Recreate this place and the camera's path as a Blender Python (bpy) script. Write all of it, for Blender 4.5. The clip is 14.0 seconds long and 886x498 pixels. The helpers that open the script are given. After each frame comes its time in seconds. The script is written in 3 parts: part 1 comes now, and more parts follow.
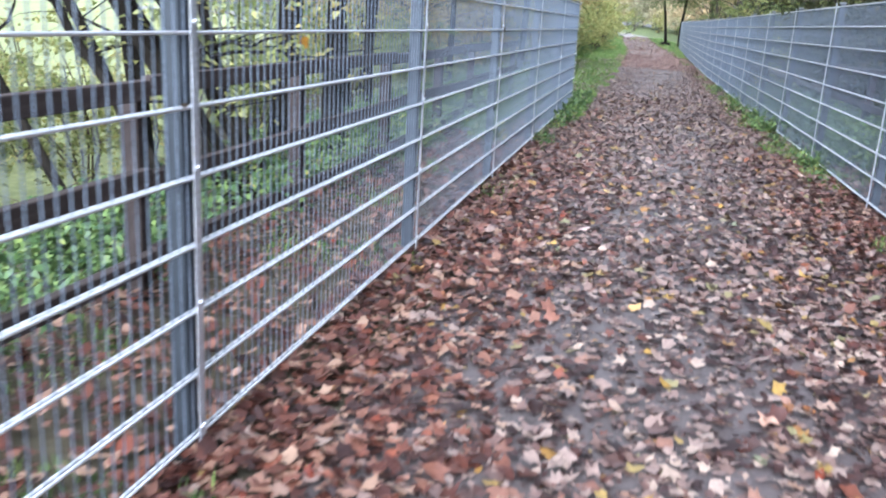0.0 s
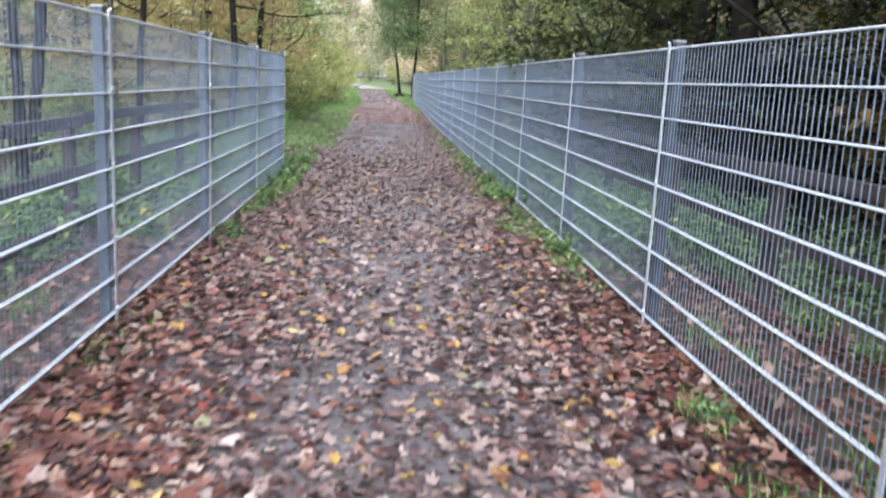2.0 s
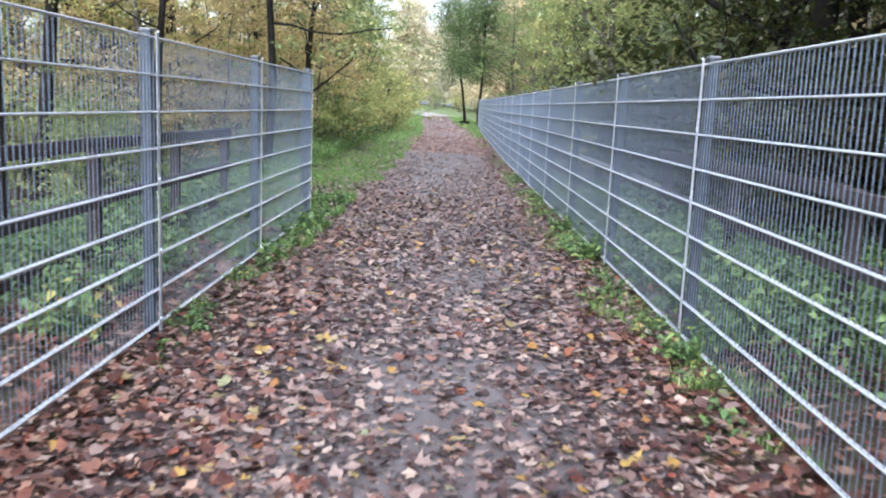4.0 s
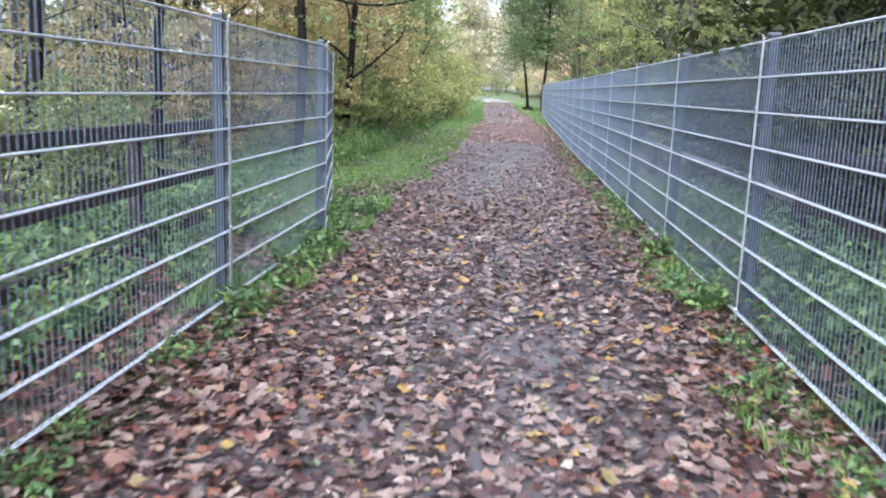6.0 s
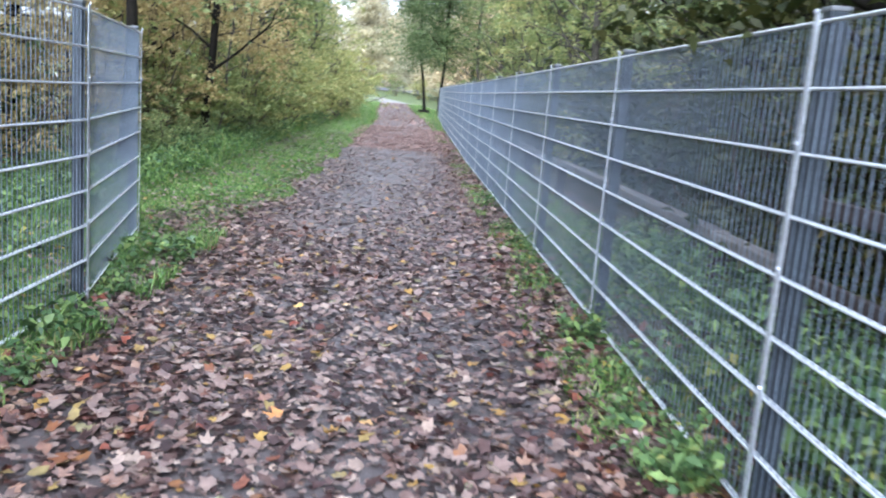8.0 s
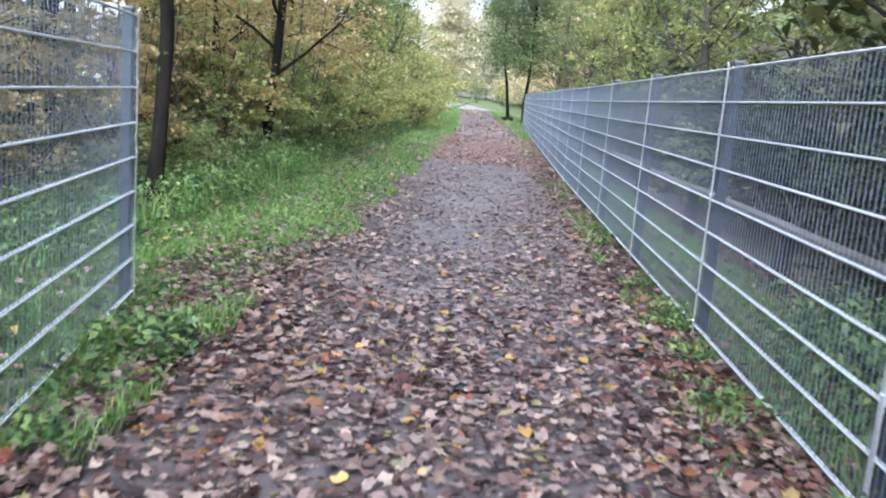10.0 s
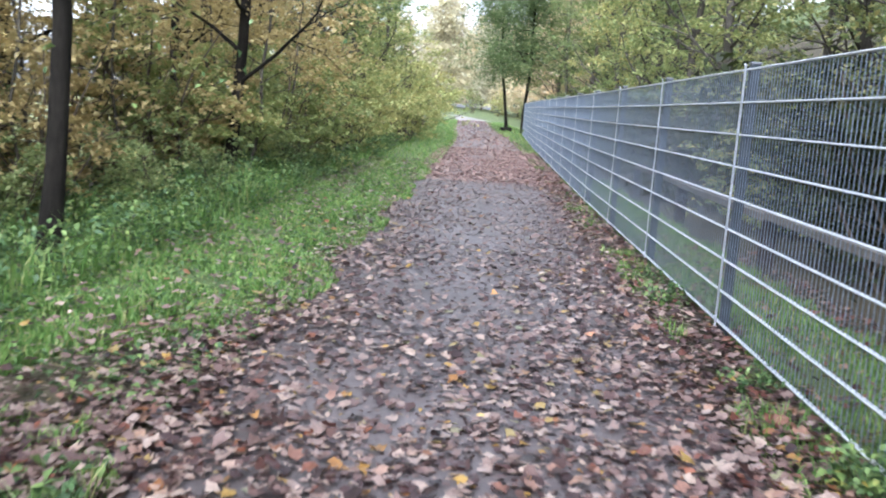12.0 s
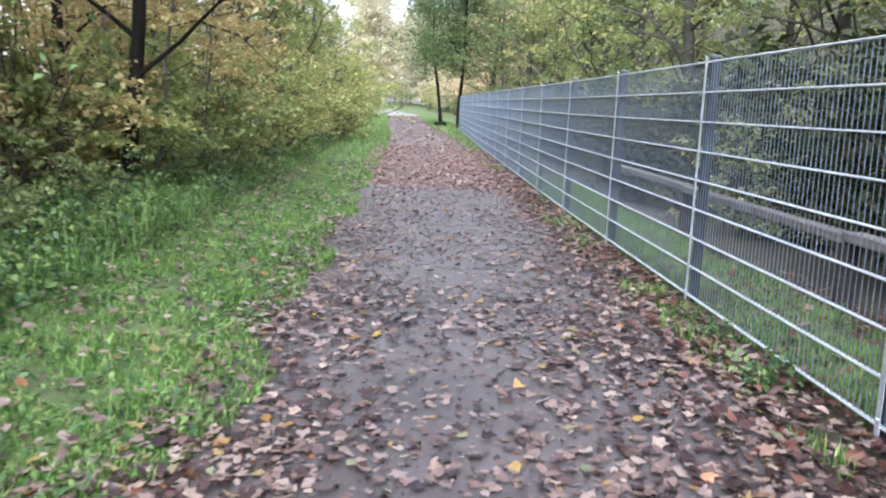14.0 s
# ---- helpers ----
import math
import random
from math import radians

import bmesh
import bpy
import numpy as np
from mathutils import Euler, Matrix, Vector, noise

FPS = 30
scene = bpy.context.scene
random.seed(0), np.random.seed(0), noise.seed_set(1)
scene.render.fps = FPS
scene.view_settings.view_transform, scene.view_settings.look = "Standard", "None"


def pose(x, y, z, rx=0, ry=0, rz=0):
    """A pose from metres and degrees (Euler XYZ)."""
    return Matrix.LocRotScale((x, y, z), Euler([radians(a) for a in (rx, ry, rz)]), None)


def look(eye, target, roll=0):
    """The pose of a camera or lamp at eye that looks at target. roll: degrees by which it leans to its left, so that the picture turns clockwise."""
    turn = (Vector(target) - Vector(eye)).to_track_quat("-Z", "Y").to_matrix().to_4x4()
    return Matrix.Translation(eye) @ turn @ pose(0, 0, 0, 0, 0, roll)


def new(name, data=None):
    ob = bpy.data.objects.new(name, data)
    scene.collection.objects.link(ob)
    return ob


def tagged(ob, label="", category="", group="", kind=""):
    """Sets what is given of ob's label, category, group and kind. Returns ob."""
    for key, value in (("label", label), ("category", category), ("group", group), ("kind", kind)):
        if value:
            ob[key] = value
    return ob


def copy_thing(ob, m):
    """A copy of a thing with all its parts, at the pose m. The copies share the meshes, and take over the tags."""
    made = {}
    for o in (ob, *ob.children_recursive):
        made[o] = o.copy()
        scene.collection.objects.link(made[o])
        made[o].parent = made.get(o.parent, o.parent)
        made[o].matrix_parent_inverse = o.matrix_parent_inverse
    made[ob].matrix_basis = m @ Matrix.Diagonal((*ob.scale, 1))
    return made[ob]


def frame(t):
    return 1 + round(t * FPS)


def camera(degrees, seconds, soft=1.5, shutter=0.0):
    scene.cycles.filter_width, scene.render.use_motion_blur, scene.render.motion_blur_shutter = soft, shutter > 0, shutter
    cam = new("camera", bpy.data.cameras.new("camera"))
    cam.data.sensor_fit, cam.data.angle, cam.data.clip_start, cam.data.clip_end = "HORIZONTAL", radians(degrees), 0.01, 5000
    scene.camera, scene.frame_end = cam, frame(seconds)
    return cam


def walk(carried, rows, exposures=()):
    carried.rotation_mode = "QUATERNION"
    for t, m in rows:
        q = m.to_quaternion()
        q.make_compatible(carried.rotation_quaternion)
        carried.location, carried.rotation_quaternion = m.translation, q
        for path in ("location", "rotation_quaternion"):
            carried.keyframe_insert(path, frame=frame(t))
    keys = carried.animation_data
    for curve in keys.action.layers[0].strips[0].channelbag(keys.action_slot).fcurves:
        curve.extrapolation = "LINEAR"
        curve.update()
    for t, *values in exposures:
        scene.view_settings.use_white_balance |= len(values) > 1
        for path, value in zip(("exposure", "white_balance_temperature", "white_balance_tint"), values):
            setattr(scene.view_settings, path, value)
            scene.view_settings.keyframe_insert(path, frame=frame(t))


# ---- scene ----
# ---- camera and walk ----
cam = camera(55.2, 14.0, soft=2.0, shutter=0.5)
ROWS = [
    (0.0, -0.449, -0.343, 1.355, -15.35, -3.13, 13.01),
    (0.5, -0.399, 0.230, 1.360, -14.01, -2.84, 10.11),
    (1.0, -0.356, 0.898, 1.379, -13.94, -0.82, -0.82),
    (1.5, -0.287, 1.545, 1.406, -13.68, -2.80, -2.08),
    (2.0, -0.165, 2.153, 1.421, -11.16, -2.84, -4.01),
    (2.5, -0.054, 2.776, 1.396, -8.96, -2.23, -4.48),
    (2.7, -0.039, 3.020, 1.393, -8.90, -2.10, -1.70),
    (4.8, 0.115, 5.573, 1.353, -10.20, -2.80, 2.60),
    (5.0, 0.130, 5.816, 1.349, -10.42, -2.57, 5.47),
    (5.5, 0.098, 6.411, 1.348, -11.06, -2.78, 6.93),
    (6.0, 0.077, 7.003, 1.337, -10.61, -2.02, 4.64),
    (6.5, 0.121, 7.621, 1.367, -10.87, -1.62, 5.60),
    (7.0, 0.217, 8.216, 1.365, -9.36, -2.84, -3.06),
    (7.5, 0.267, 8.840, 1.360, -9.43, -3.30, -2.73),
    (8.0, 0.273, 9.470, 1.361, -10.19, -4.59, -2.05),
    (8.2, 0.256, 9.685, 1.358, -10.50, -4.40, 1.00),
    (10.3, 0.057, 12.140, 1.371, -10.00, -4.70, 3.30),
    (10.5, 0.038, 12.374, 1.372, -8.75, -4.59, 1.31),
    (11.0, 0.018, 13.009, 1.382, -8.48, -3.08, 2.76),
    (11.5, -0.008, 13.601, 1.330, -8.53, -3.75, 6.18),
    (12.0, -0.095, 14.149, 1.319, -9.44, -3.72, 2.93),
    (12.5, -0.198, 14.734, 1.341, -9.40, -3.17, 2.44),
    (13.0, -0.332, 15.285, 1.347, -9.26, -2.44, 1.13),
    (13.5, -0.415, 15.834, 1.348, -9.83, -1.27, -0.33),
    (14.0, -0.482, 16.322, 1.305, -9.55, -2.41, -1.98),
]
walk(cam, [(t, pose(x, y, z, 90 + pitch, roll, yaw)) for t, x, y, z, pitch, roll, yaw in ROWS], [(0.0, 1.9, 5500, 12), (2.5, 1.92, 5650, 13), (5.0, 1.95, 5550, 14), (8.0, 1.97, 5350, 12), (10.5, 1.98, 5500, 13), (14.0, 1.99, 5600, 13)])

# ---- world and light: a bright overcast autumn day ----
SUN_EL, SUN_AZ = radians(42), radians(184)
world = bpy.data.worlds.new("overcast_sky")
scene.world = world
world.use_nodes = True
wn, wl = world.node_tree.nodes, world.node_tree.links
sky = wn.new("ShaderNodeTexSky")
sky.sky_type = "NISHITA"
sky.sun_disc = False
sky.sun_elevation, sky.sun_rotation = SUN_EL, SUN_AZ
sky.air_density, sky.dust_density, sky.ozone_density = 1.0, 3.0, 1.0
cloud = wn.new("ShaderNodeHueSaturation")
cloud.inputs["Saturation"].default_value = 0.2
wl.new(sky.outputs["Color"], cloud.inputs["Color"])
wl.new(cloud.outputs["Color"], wn["Background"].inputs["Color"])
wn["Background"].inputs["Strength"].default_value = 0.15
sun = new("sun", bpy.data.lights.new("sun", "SUN"))
sun.data.energy, sun.data.angle, sun.data.color = 1.75, radians(60), (1.0, 0.985, 0.97)
sun.matrix_world = look((0, 0, 60), (0 - math.sin(SUN_AZ) * math.cos(SUN_EL) * 10, 0 - math.cos(SUN_AZ) * math.cos(SUN_EL) * 10, 60 - math.sin(SUN_EL) * 10))

# ---- materials ----
rng = np.random.default_rng(7)


def material(name):
    m = bpy.data.materials.new(name)
    m.use_nodes = True
    nt = m.node_tree
    return m, nt, nt.nodes, nt.links, nt.nodes["Principled BSDF"]


def ramp(nodes, stops, mode="LINEAR"):
    r = nodes.new("ShaderNodeValToRGB")
    r.color_ramp.interpolation = mode
    while len(r.color_ramp.elements) < len(stops):
        r.color_ramp.elements.new(0.5)
    for e, (p, c) in zip(r.color_ramp.elements, stops):
        e.position, e.color = p, (*c, 1)
    return r


def noise_tex(nodes, links, scale, detail=6, rough=0.6, stretch=None):
    n = nodes.new("ShaderNodeTexNoise")
    n.inputs["Scale"].default_value, n.inputs["Detail"].default_value, n.inputs["Roughness"].default_value = scale, detail, rough
    tc = nodes.new("ShaderNodeTexCoord")
    if stretch:
        mp = nodes.new("ShaderNodeMapping")
        mp.inputs["Scale"].default_value = stretch
        links.new(tc.outputs["Object"], mp.inputs["Vector"])
        links.new(mp.outputs["Vector"], n.inputs["Vector"])
    else:
        links.new(tc.outputs["Object"], n.inputs["Vector"])
    return n


def mixed(nodes, links, fac, a, b, blend="MIX"):
    mx = nodes.new("ShaderNodeMix")
    mx.data_type, mx.blend_type = "RGBA", blend
    for sock, v in ((mx.inputs["Factor"], fac), (mx.inputs["A"], a), (mx.inputs["B"], b)):
        if hasattr(v, "is_output"):
            links.new(v, sock)
        else:
            sock.default_value = v if isinstance(v, float) else (*v, 1)
    return mx.outputs["Result"]


def bump(nodes, links, bsdf, height, strength, distance):
    b = nodes.new("ShaderNodeBump")
    b.inputs["Strength"].default_value, b.inputs["Distance"].default_value = strength, distance
    links.new(height, b.inputs["Height"])
    links.new(b.outputs["Normal"], bsdf.inputs["Normal"])


def surface(name, dark, light, scale, fine, roughness, bump_d, stretch=None, metal=0.0, spec=0.5):
    """A surface that varies at two scales, with relief from the fine one."""
    m, nt, nodes, links, bsdf = material(name)
    big, small = noise_tex(nodes, links, scale, 4), noise_tex(nodes, links, fine, 8, 0.7, stretch)
    r1 = ramp(nodes, [(0.3, dark), (0.7, light)])
    links.new(big.outputs["Fac"], r1.inputs["Fac"])
    r2 = ramp(nodes, [(0.25, (0.45, 0.45, 0.45)), (0.75, (1.25, 1.25, 1.25))])
    links.new(small.outputs["Fac"], r2.inputs["Fac"])
    links.new(mixed(nodes, links, 1.0, r1.outputs["Color"], r2.outputs["Color"], "MULTIPLY"), bsdf.inputs["Base Color"])
    bsdf.inputs["Roughness"].default_value, bsdf.inputs["Metallic"].default_value = roughness, metal
    bsdf.inputs["Specular IOR Level"].default_value = spec
    bump(nodes, links, bsdf, small.outputs["Fac"], 0.6, bump_d)
    return m


def leafy(name, stops, roughness=0.55, through_light=0.5, fleck=60.0, objects=0.5):
    """Leaves: one tint for each leaf, some drift from plant to plant, light passing through."""
    m, nt, nodes, links, bsdf = material(name)
    geo, info = nodes.new("ShaderNodeNewGeometry"), nodes.new("ShaderNodeObjectInfo")
    r = ramp(nodes, stops)
    ma = nodes.new("ShaderNodeMath")
    ma.operation = "MULTIPLY_ADD"
    ma.inputs[1].default_value = objects
    links.new(info.outputs["Random"], ma.inputs[0])
    mb = nodes.new("ShaderNodeMath")
    mb.operation = "MULTIPLY"
    mb.inputs[1].default_value = 1.0 - objects
    links.new(geo.outputs["Random Per Island"], mb.inputs[0])
    links.new(mb.outputs[0], ma.inputs[2])
    links.new(ma.outputs[0], r.inputs["Fac"])
    n = noise_tex(nodes, links, fleck, 5)
    r2 = ramp(nodes, [(0.3, (0.72, 0.7, 0.68)), (0.65, (1.12, 1.12, 1.08))])
    links.new(n.outputs["Fac"], r2.inputs["Fac"])
    col = mixed(nodes, links, 1.0, r.outputs["Color"], r2.outputs["Color"], "MULTIPLY")
    links.new(col, bsdf.inputs["Base Color"])
    bsdf.inputs["Roughness"].default_value = roughness
    if through_light:
        tr, mx = nodes.new("ShaderNodeBsdfTranslucent"), nodes.new("ShaderNodeMixShader")
        links.new(col, tr.inputs["Color"])
        mx.inputs["Fac"].default_value = through_light
        links.new(bsdf.outputs[0], mx.inputs[1])
        links.new(tr.outputs[0], mx.inputs[2])
        links.new(mx.outputs[0], nodes["Material Output"].inputs["Surface"])
    return m


ASPHALT = surface("worn_asphalt", (0.068, 0.055, 0.054), (0.138, 0.117, 0.116), 0.9, 140.0, 0.48, 0.004)
SOIL = surface("woodland_soil", (0.035, 0.03, 0.018), (0.09, 0.075, 0.04), 0.7, 25.0, 0.95, 0.02)
MEADOW = surface("pale_meadow", (0.2, 0.24, 0.09), (0.34, 0.36, 0.17), 0.05, 6.0, 0.95, 0.03)
PALE = surface("pale_gravel", (0.2, 0.19, 0.175), (0.29, 0.275, 0.26), 0.6, 40.0, 0.9, 0.01)
THATCH = surface("verge_thatch", (0.06, 0.085, 0.025), (0.13, 0.17, 0.055), 1.5, 60.0, 0.95, 0.01)
# Light from above put into the zinc tones: level wires pale, uprights dark.
ZINC = surface("galvanised_steel", (0.7, 0.73, 0.77), (0.84, 0.87, 0.9), 6.0, 90.0, 0.35, 0.0005, metal=0.35)
# The uprights' bluish tint also holds some distance haze.
ZINC_THIN = surface("shade_toned_galvanised_wire", (0.2, 0.246, 0.32), (0.305, 0.365, 0.46), 6.0, 90.0, 0.4, 0.0005, metal=0.6)
# Post zinc darkened in colour for the dim light on its upright faces.
ZINC_POST = surface("shade_toned_zinc_post", (0.032, 0.041, 0.052), (0.06, 0.074, 0.091), 3.0, 60.0, 0.5, 0.0006, stretch=(1, 1, 0.15), metal=0.35)
BAR = surface("bright_zinc_bar", (0.56, 0.60, 0.67), (0.72, 0.76, 0.82), 5.0, 70.0, 0.4, 0.0005, metal=0.55)
PLASTIC = surface("grey_plastic", (0.12, 0.13, 0.14), (0.2, 0.21, 0.22), 8.0, 90.0, 0.5, 0.0005)
WOOD = surface("dark_weathered_wood", (0.034, 0.027, 0.026), (0.085, 0.07, 0.066), 2.0, 30.0, 0.85, 0.004, stretch=(1, 0.08, 1), spec=0.12)
WOOD_PALE = surface("grey_weathered_wood", (0.12, 0.105, 0.095), (0.22, 0.2, 0.185), 2.0, 30.0, 0.85, 0.004, stretch=(1, 0.08, 1))
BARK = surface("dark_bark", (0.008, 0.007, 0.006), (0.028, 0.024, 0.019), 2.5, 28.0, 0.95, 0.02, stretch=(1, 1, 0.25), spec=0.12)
BARK_GREY = surface("grey_bark", (0.06, 0.055, 0.045), (0.14, 0.125, 0.1), 2.5, 28.0, 0.95, 0.015, stretch=(1, 1, 0.25), spec=0.12)
LITTER_ROSE = leafy("faded_rosy_leaves", [(0.0, (0.085, 0.045, 0.04)), (0.35, (0.19, 0.105, 0.092)), (0.7, (0.3, 0.19, 0.165)), (1.0, (0.42, 0.31, 0.25))], 0.45, 0.1, 35.0, 0.0)
LITTER_RED = leafy("wet_russet_leaves", [(0.0, (0.022, 0.010, 0.009)), (0.3, (0.070, 0.024, 0.018)), (0.55, (0.130, 0.048, 0.033)), (0.75, (0.200, 0.100, 0.074)), (0.9, (0.310, 0.205, 0.150)), (1.0, (0.170, 0.034, 0.018))], 0.32, 0.1, 35.0, 0.0)
LITTER = leafy("fallen_leaves", [(0.0, (0.018, 0.010, 0.010)), (0.22, (0.055, 0.028, 0.027)), (0.42, (0.135, 0.083, 0.074)), (0.62, (0.215, 0.148, 0.130)), (0.8, (0.265, 0.198, 0.175)),
                                 (0.89, (0.370, 0.285, 0.235)), (0.93, (0.160, 0.048, 0.028)), (0.965, (0.330, 0.205, 0.050)), (1.0, (0.170, 0.180, 0.110))], 0.36, 0.1, 35.0, 0.0)
MAPLE = leafy("yellow_maple_leaf", [(0.0, (0.508, 0.306, 0.065)), (0.35, (0.541, 0.391, 0.169)), (0.6, (0.492, 0.187, 0.052)), (0.8, (0.508, 0.425, 0.416)), (1.0, (0.3, 0.1, 0.05))], 0.45, 0.1, 30.0, 1.0)
GRASS = leafy("verge_grass", [(0.0, (0.070, 0.145, 0.038)), (0.5, (0.155, 0.290, 0.070)), (0.82, (0.255, 0.400, 0.112)), (1.0, (0.390, 0.370, 0.165))], 0.5, 0.4, 8.0, 0.0)
WEED = leafy("weed_leaves", [(0.0, (0.042, 0.092, 0.038)), (0.5, (0.112, 0.195, 0.068)), (0.88, (0.230, 0.330, 0.100)), (1.0, (0.520, 0.370, 0.080))], 0.5, 0.3, 30.0, 0.15)
LEAF_GREEN = leafy("green_foliage", [(0.0, (0.085, 0.128, 0.056)), (0.45, (0.195, 0.265, 0.106)), (0.8, (0.365, 0.415, 0.175)), (1.0, (0.640, 0.530, 0.210))])
# Olive leaves with the wood's shade put into their colour.
LEAF_SHADE = leafy("shade_darkened_olive_foliage", [(0.0, (0.02, 0.03, 0.01)), (0.45, (0.05, 0.065, 0.018)), (0.8, (0.1, 0.095, 0.025)), (1.0, (0.2, 0.13, 0.03))], 0.55, 0.4)
LEAF_LIME = leafy("yellow_green_foliage", [(0.0, (0.140, 0.190, 0.070)), (0.4, (0.310, 0.365, 0.130)), (0.8, (0.530, 0.500, 0.205)), (1.0, (0.660, 0.540, 0.180))])
LEAF_GOLD = leafy("golden_foliage", [(0.0, (0.255, 0.190, 0.075)), (0.4, (0.500, 0.405, 0.185)), (0.7, (0.650, 0.545, 0.270)), (0.85, (0.510, 0.370, 0.175)), (1.0, (0.380, 0.400, 0.170))])
# Yellow autumn leaves, paled and greyed in colour to stand for haze.
LEAF_HAZED = leafy("hazed_autumn_foliage", [(0.0, (0.50, 0.49, 0.38)), (0.3, (0.64, 0.59, 0.41)), (0.6, (0.74, 0.64, 0.43)), (0.8, (0.74, 0.57, 0.36)), (1.0, (0.54, 0.55, 0.47))], 0.6, 0.6, 2.0, 0.8)
AMBER = leafy("amber_leaf", [(0.0, (0.5, 0.2, 0.03)), (1.0, (0.62, 0.33, 0.06))], 0.5, 0.35, 30.0, 1.0)
# Rusty brown leaves, darkened in colour to stand for shade.
LEAF_RUST_SHADE = leafy("shade_darkened_rusty_foliage", [(0.0, (0.02, 0.02, 0.008)), (0.4, (0.06, 0.046, 0.014)), (0.75, (0.15, 0.085, 0.02)), (1.0, (0.24, 0.12, 0.026))], 0.55, 0.4)
STEM = surface("brown_stems", (0.06, 0.045, 0.03), (0.14, 0.11, 0.075), 4.0, 40.0, 0.9, 0.003)


# ---- mesh helpers ----
def mesh_arrays(name, verts, faces, mat, smooth=False):
    """A mesh from numpy arrays; all faces have one size."""
    me = bpy.data.meshes.new(name)
    verts, faces = np.asarray(verts, dtype=np.float32), np.asarray(faces, dtype=np.int32)
    n, k = faces.shape
    me.vertices.add(len(verts))
    me.vertices.foreach_set("co", verts.ravel())
    me.loops.add(n * k)
    me.loops.foreach_set("vertex_index", faces.ravel())
    me.polygons.add(n)
    me.polygons.foreach_set("loop_start", np.arange(n, dtype=np.int32) * k)
    if smooth:
        me.polygons.foreach_set("use_smooth", np.ones(n, dtype=bool))
    me.update(calc_edges=True)
    me.materials.append(mat)
    return me


def bm_mesh(name, bm, mat, smooth=False):
    me = bpy.data.meshes.new(name)
    for f in bm.faces:
        f.smooth = smooth
    bm.to_mesh(me)
    bm.free()
    me.materials.append(mat)
    return me


def part(name, me, parent, m=None, label=""):
    """Links a mesh as one part under a thing or a part."""
    ob = new(name, me)
    ob.parent = parent
    if m is not None:
        ob.matrix_basis = m
    return tagged(ob, label)


def box(bm, x0, x1, y0, y1, z0, z1, bevel=0.0):
    made = bmesh.ops.create_cube(bm, size=1.0, matrix=Matrix.Translation(((x0 + x1) / 2, (y0 + y1) / 2, (z0 + z1) / 2)) @ Matrix.Diagonal((x1 - x0, y1 - y0, z1 - z0, 1)))
    if bevel:
        edges = {e for v in made["verts"] for e in v.link_edges}
        bmesh.ops.bevel(bm, geom=list(edges), offset=bevel, segments=2, affect="EDGES", profile=0.5)
    return bm


def box_mesh(name, mat, *dims, bevel=0.0):
    return bm_mesh(name, box(bmesh.new(), *dims, bevel=bevel), mat)


def tube(points, radii, sides):
    """Rings of a tapered tube along points, as vertex and quad arrays."""
    pts, radii = np.asarray(points, float), np.asarray(radii, float)
    d = np.gradient(pts, axis=0)
    d /= np.linalg.norm(d, axis=1, keepdims=True) + 1e-9
    ref = np.where(np.abs(d[:, 2:3]) > 0.9, np.array([[1.0, 0, 0]]), np.array([[0, 0, 1.0]]))
    u = np.cross(d, ref)
    u /= np.linalg.norm(u, axis=1, keepdims=True) + 1e-9
    w = np.cross(d, u)
    a = np.linspace(0, 2 * np.pi, sides, endpoint=False)
    v = (pts[:, None] + radii[:, None, None] * (np.cos(a)[None, :, None] * u[:, None] + np.sin(a)[None, :, None] * w[:, None])).reshape(-1, 3)
    i, j = np.meshgrid(np.arange(len(pts) - 1), np.arange(sides), indexing="ij")
    i, j = i.ravel(), j.ravel()
    k = (j + 1) % sides
    return v, np.stack([i * sides + j, i * sides + k, (i + 1) * sides + k, (i + 1) * sides + j], 1)


def joined(pieces):
    vs, fs, n = [], [], 0
    for v, f in pieces:
        vs.append(v)
        fs.append(f + n)
        n += len(v)
    return np.concatenate(vs), np.concatenate(fs)


def random_frames(n, r, flat=0.0):
    """n random orthonormal frames; flat draws the normals towards up."""
    nrm = r.normal(size=(n, 3))
    nrm[:, 2] = np.abs(nrm[:, 2]) + flat
    nrm /= np.linalg.norm(nrm, axis=1, keepdims=True)
    t = np.cross(nrm, r.normal(size=(n, 3)))
    t /= np.linalg.norm(t, axis=1, keepdims=True)
    return t, np.cross(nrm, t), nrm


def leaf_cards(centres, size, r, flat=0.6, droop=0.25):
    """A small folded, pointed leaf at each centre: two triangles meeting on the midrib."""
    n = len(centres)
    t, b, nrm = random_frames(n, r, flat)
    s = (size * r.uniform(0.6, 1.35, n))[:, None]
    c = np.asarray(centres)
    v = np.stack([c - t * s * 0.5, c + b * s * 0.3 + nrm * s * droop * 0.5, c + t * s * 0.55 - nrm * s * droop, c - b * s * 0.3 + nrm * s * droop * 0.5], 1).reshape(-1, 3)
    return v, np.arange(4 * n).reshape(n, 4)


LOBES = [(1.0, 0), (0.62, 0.5), (0.9, 0.95), (0.56, 1.5), (0.7, 2.1), (0.42, math.pi), (0.62, -2.1), (0.6, -1.4), (0.86, -0.85), (0.58, -0.45)]
OVAL = [(1.0, 0), (0.6, 0.75), (0.52, 1.9), (0.8, math.pi), (0.5, -2.0), (0.62, -0.75)]


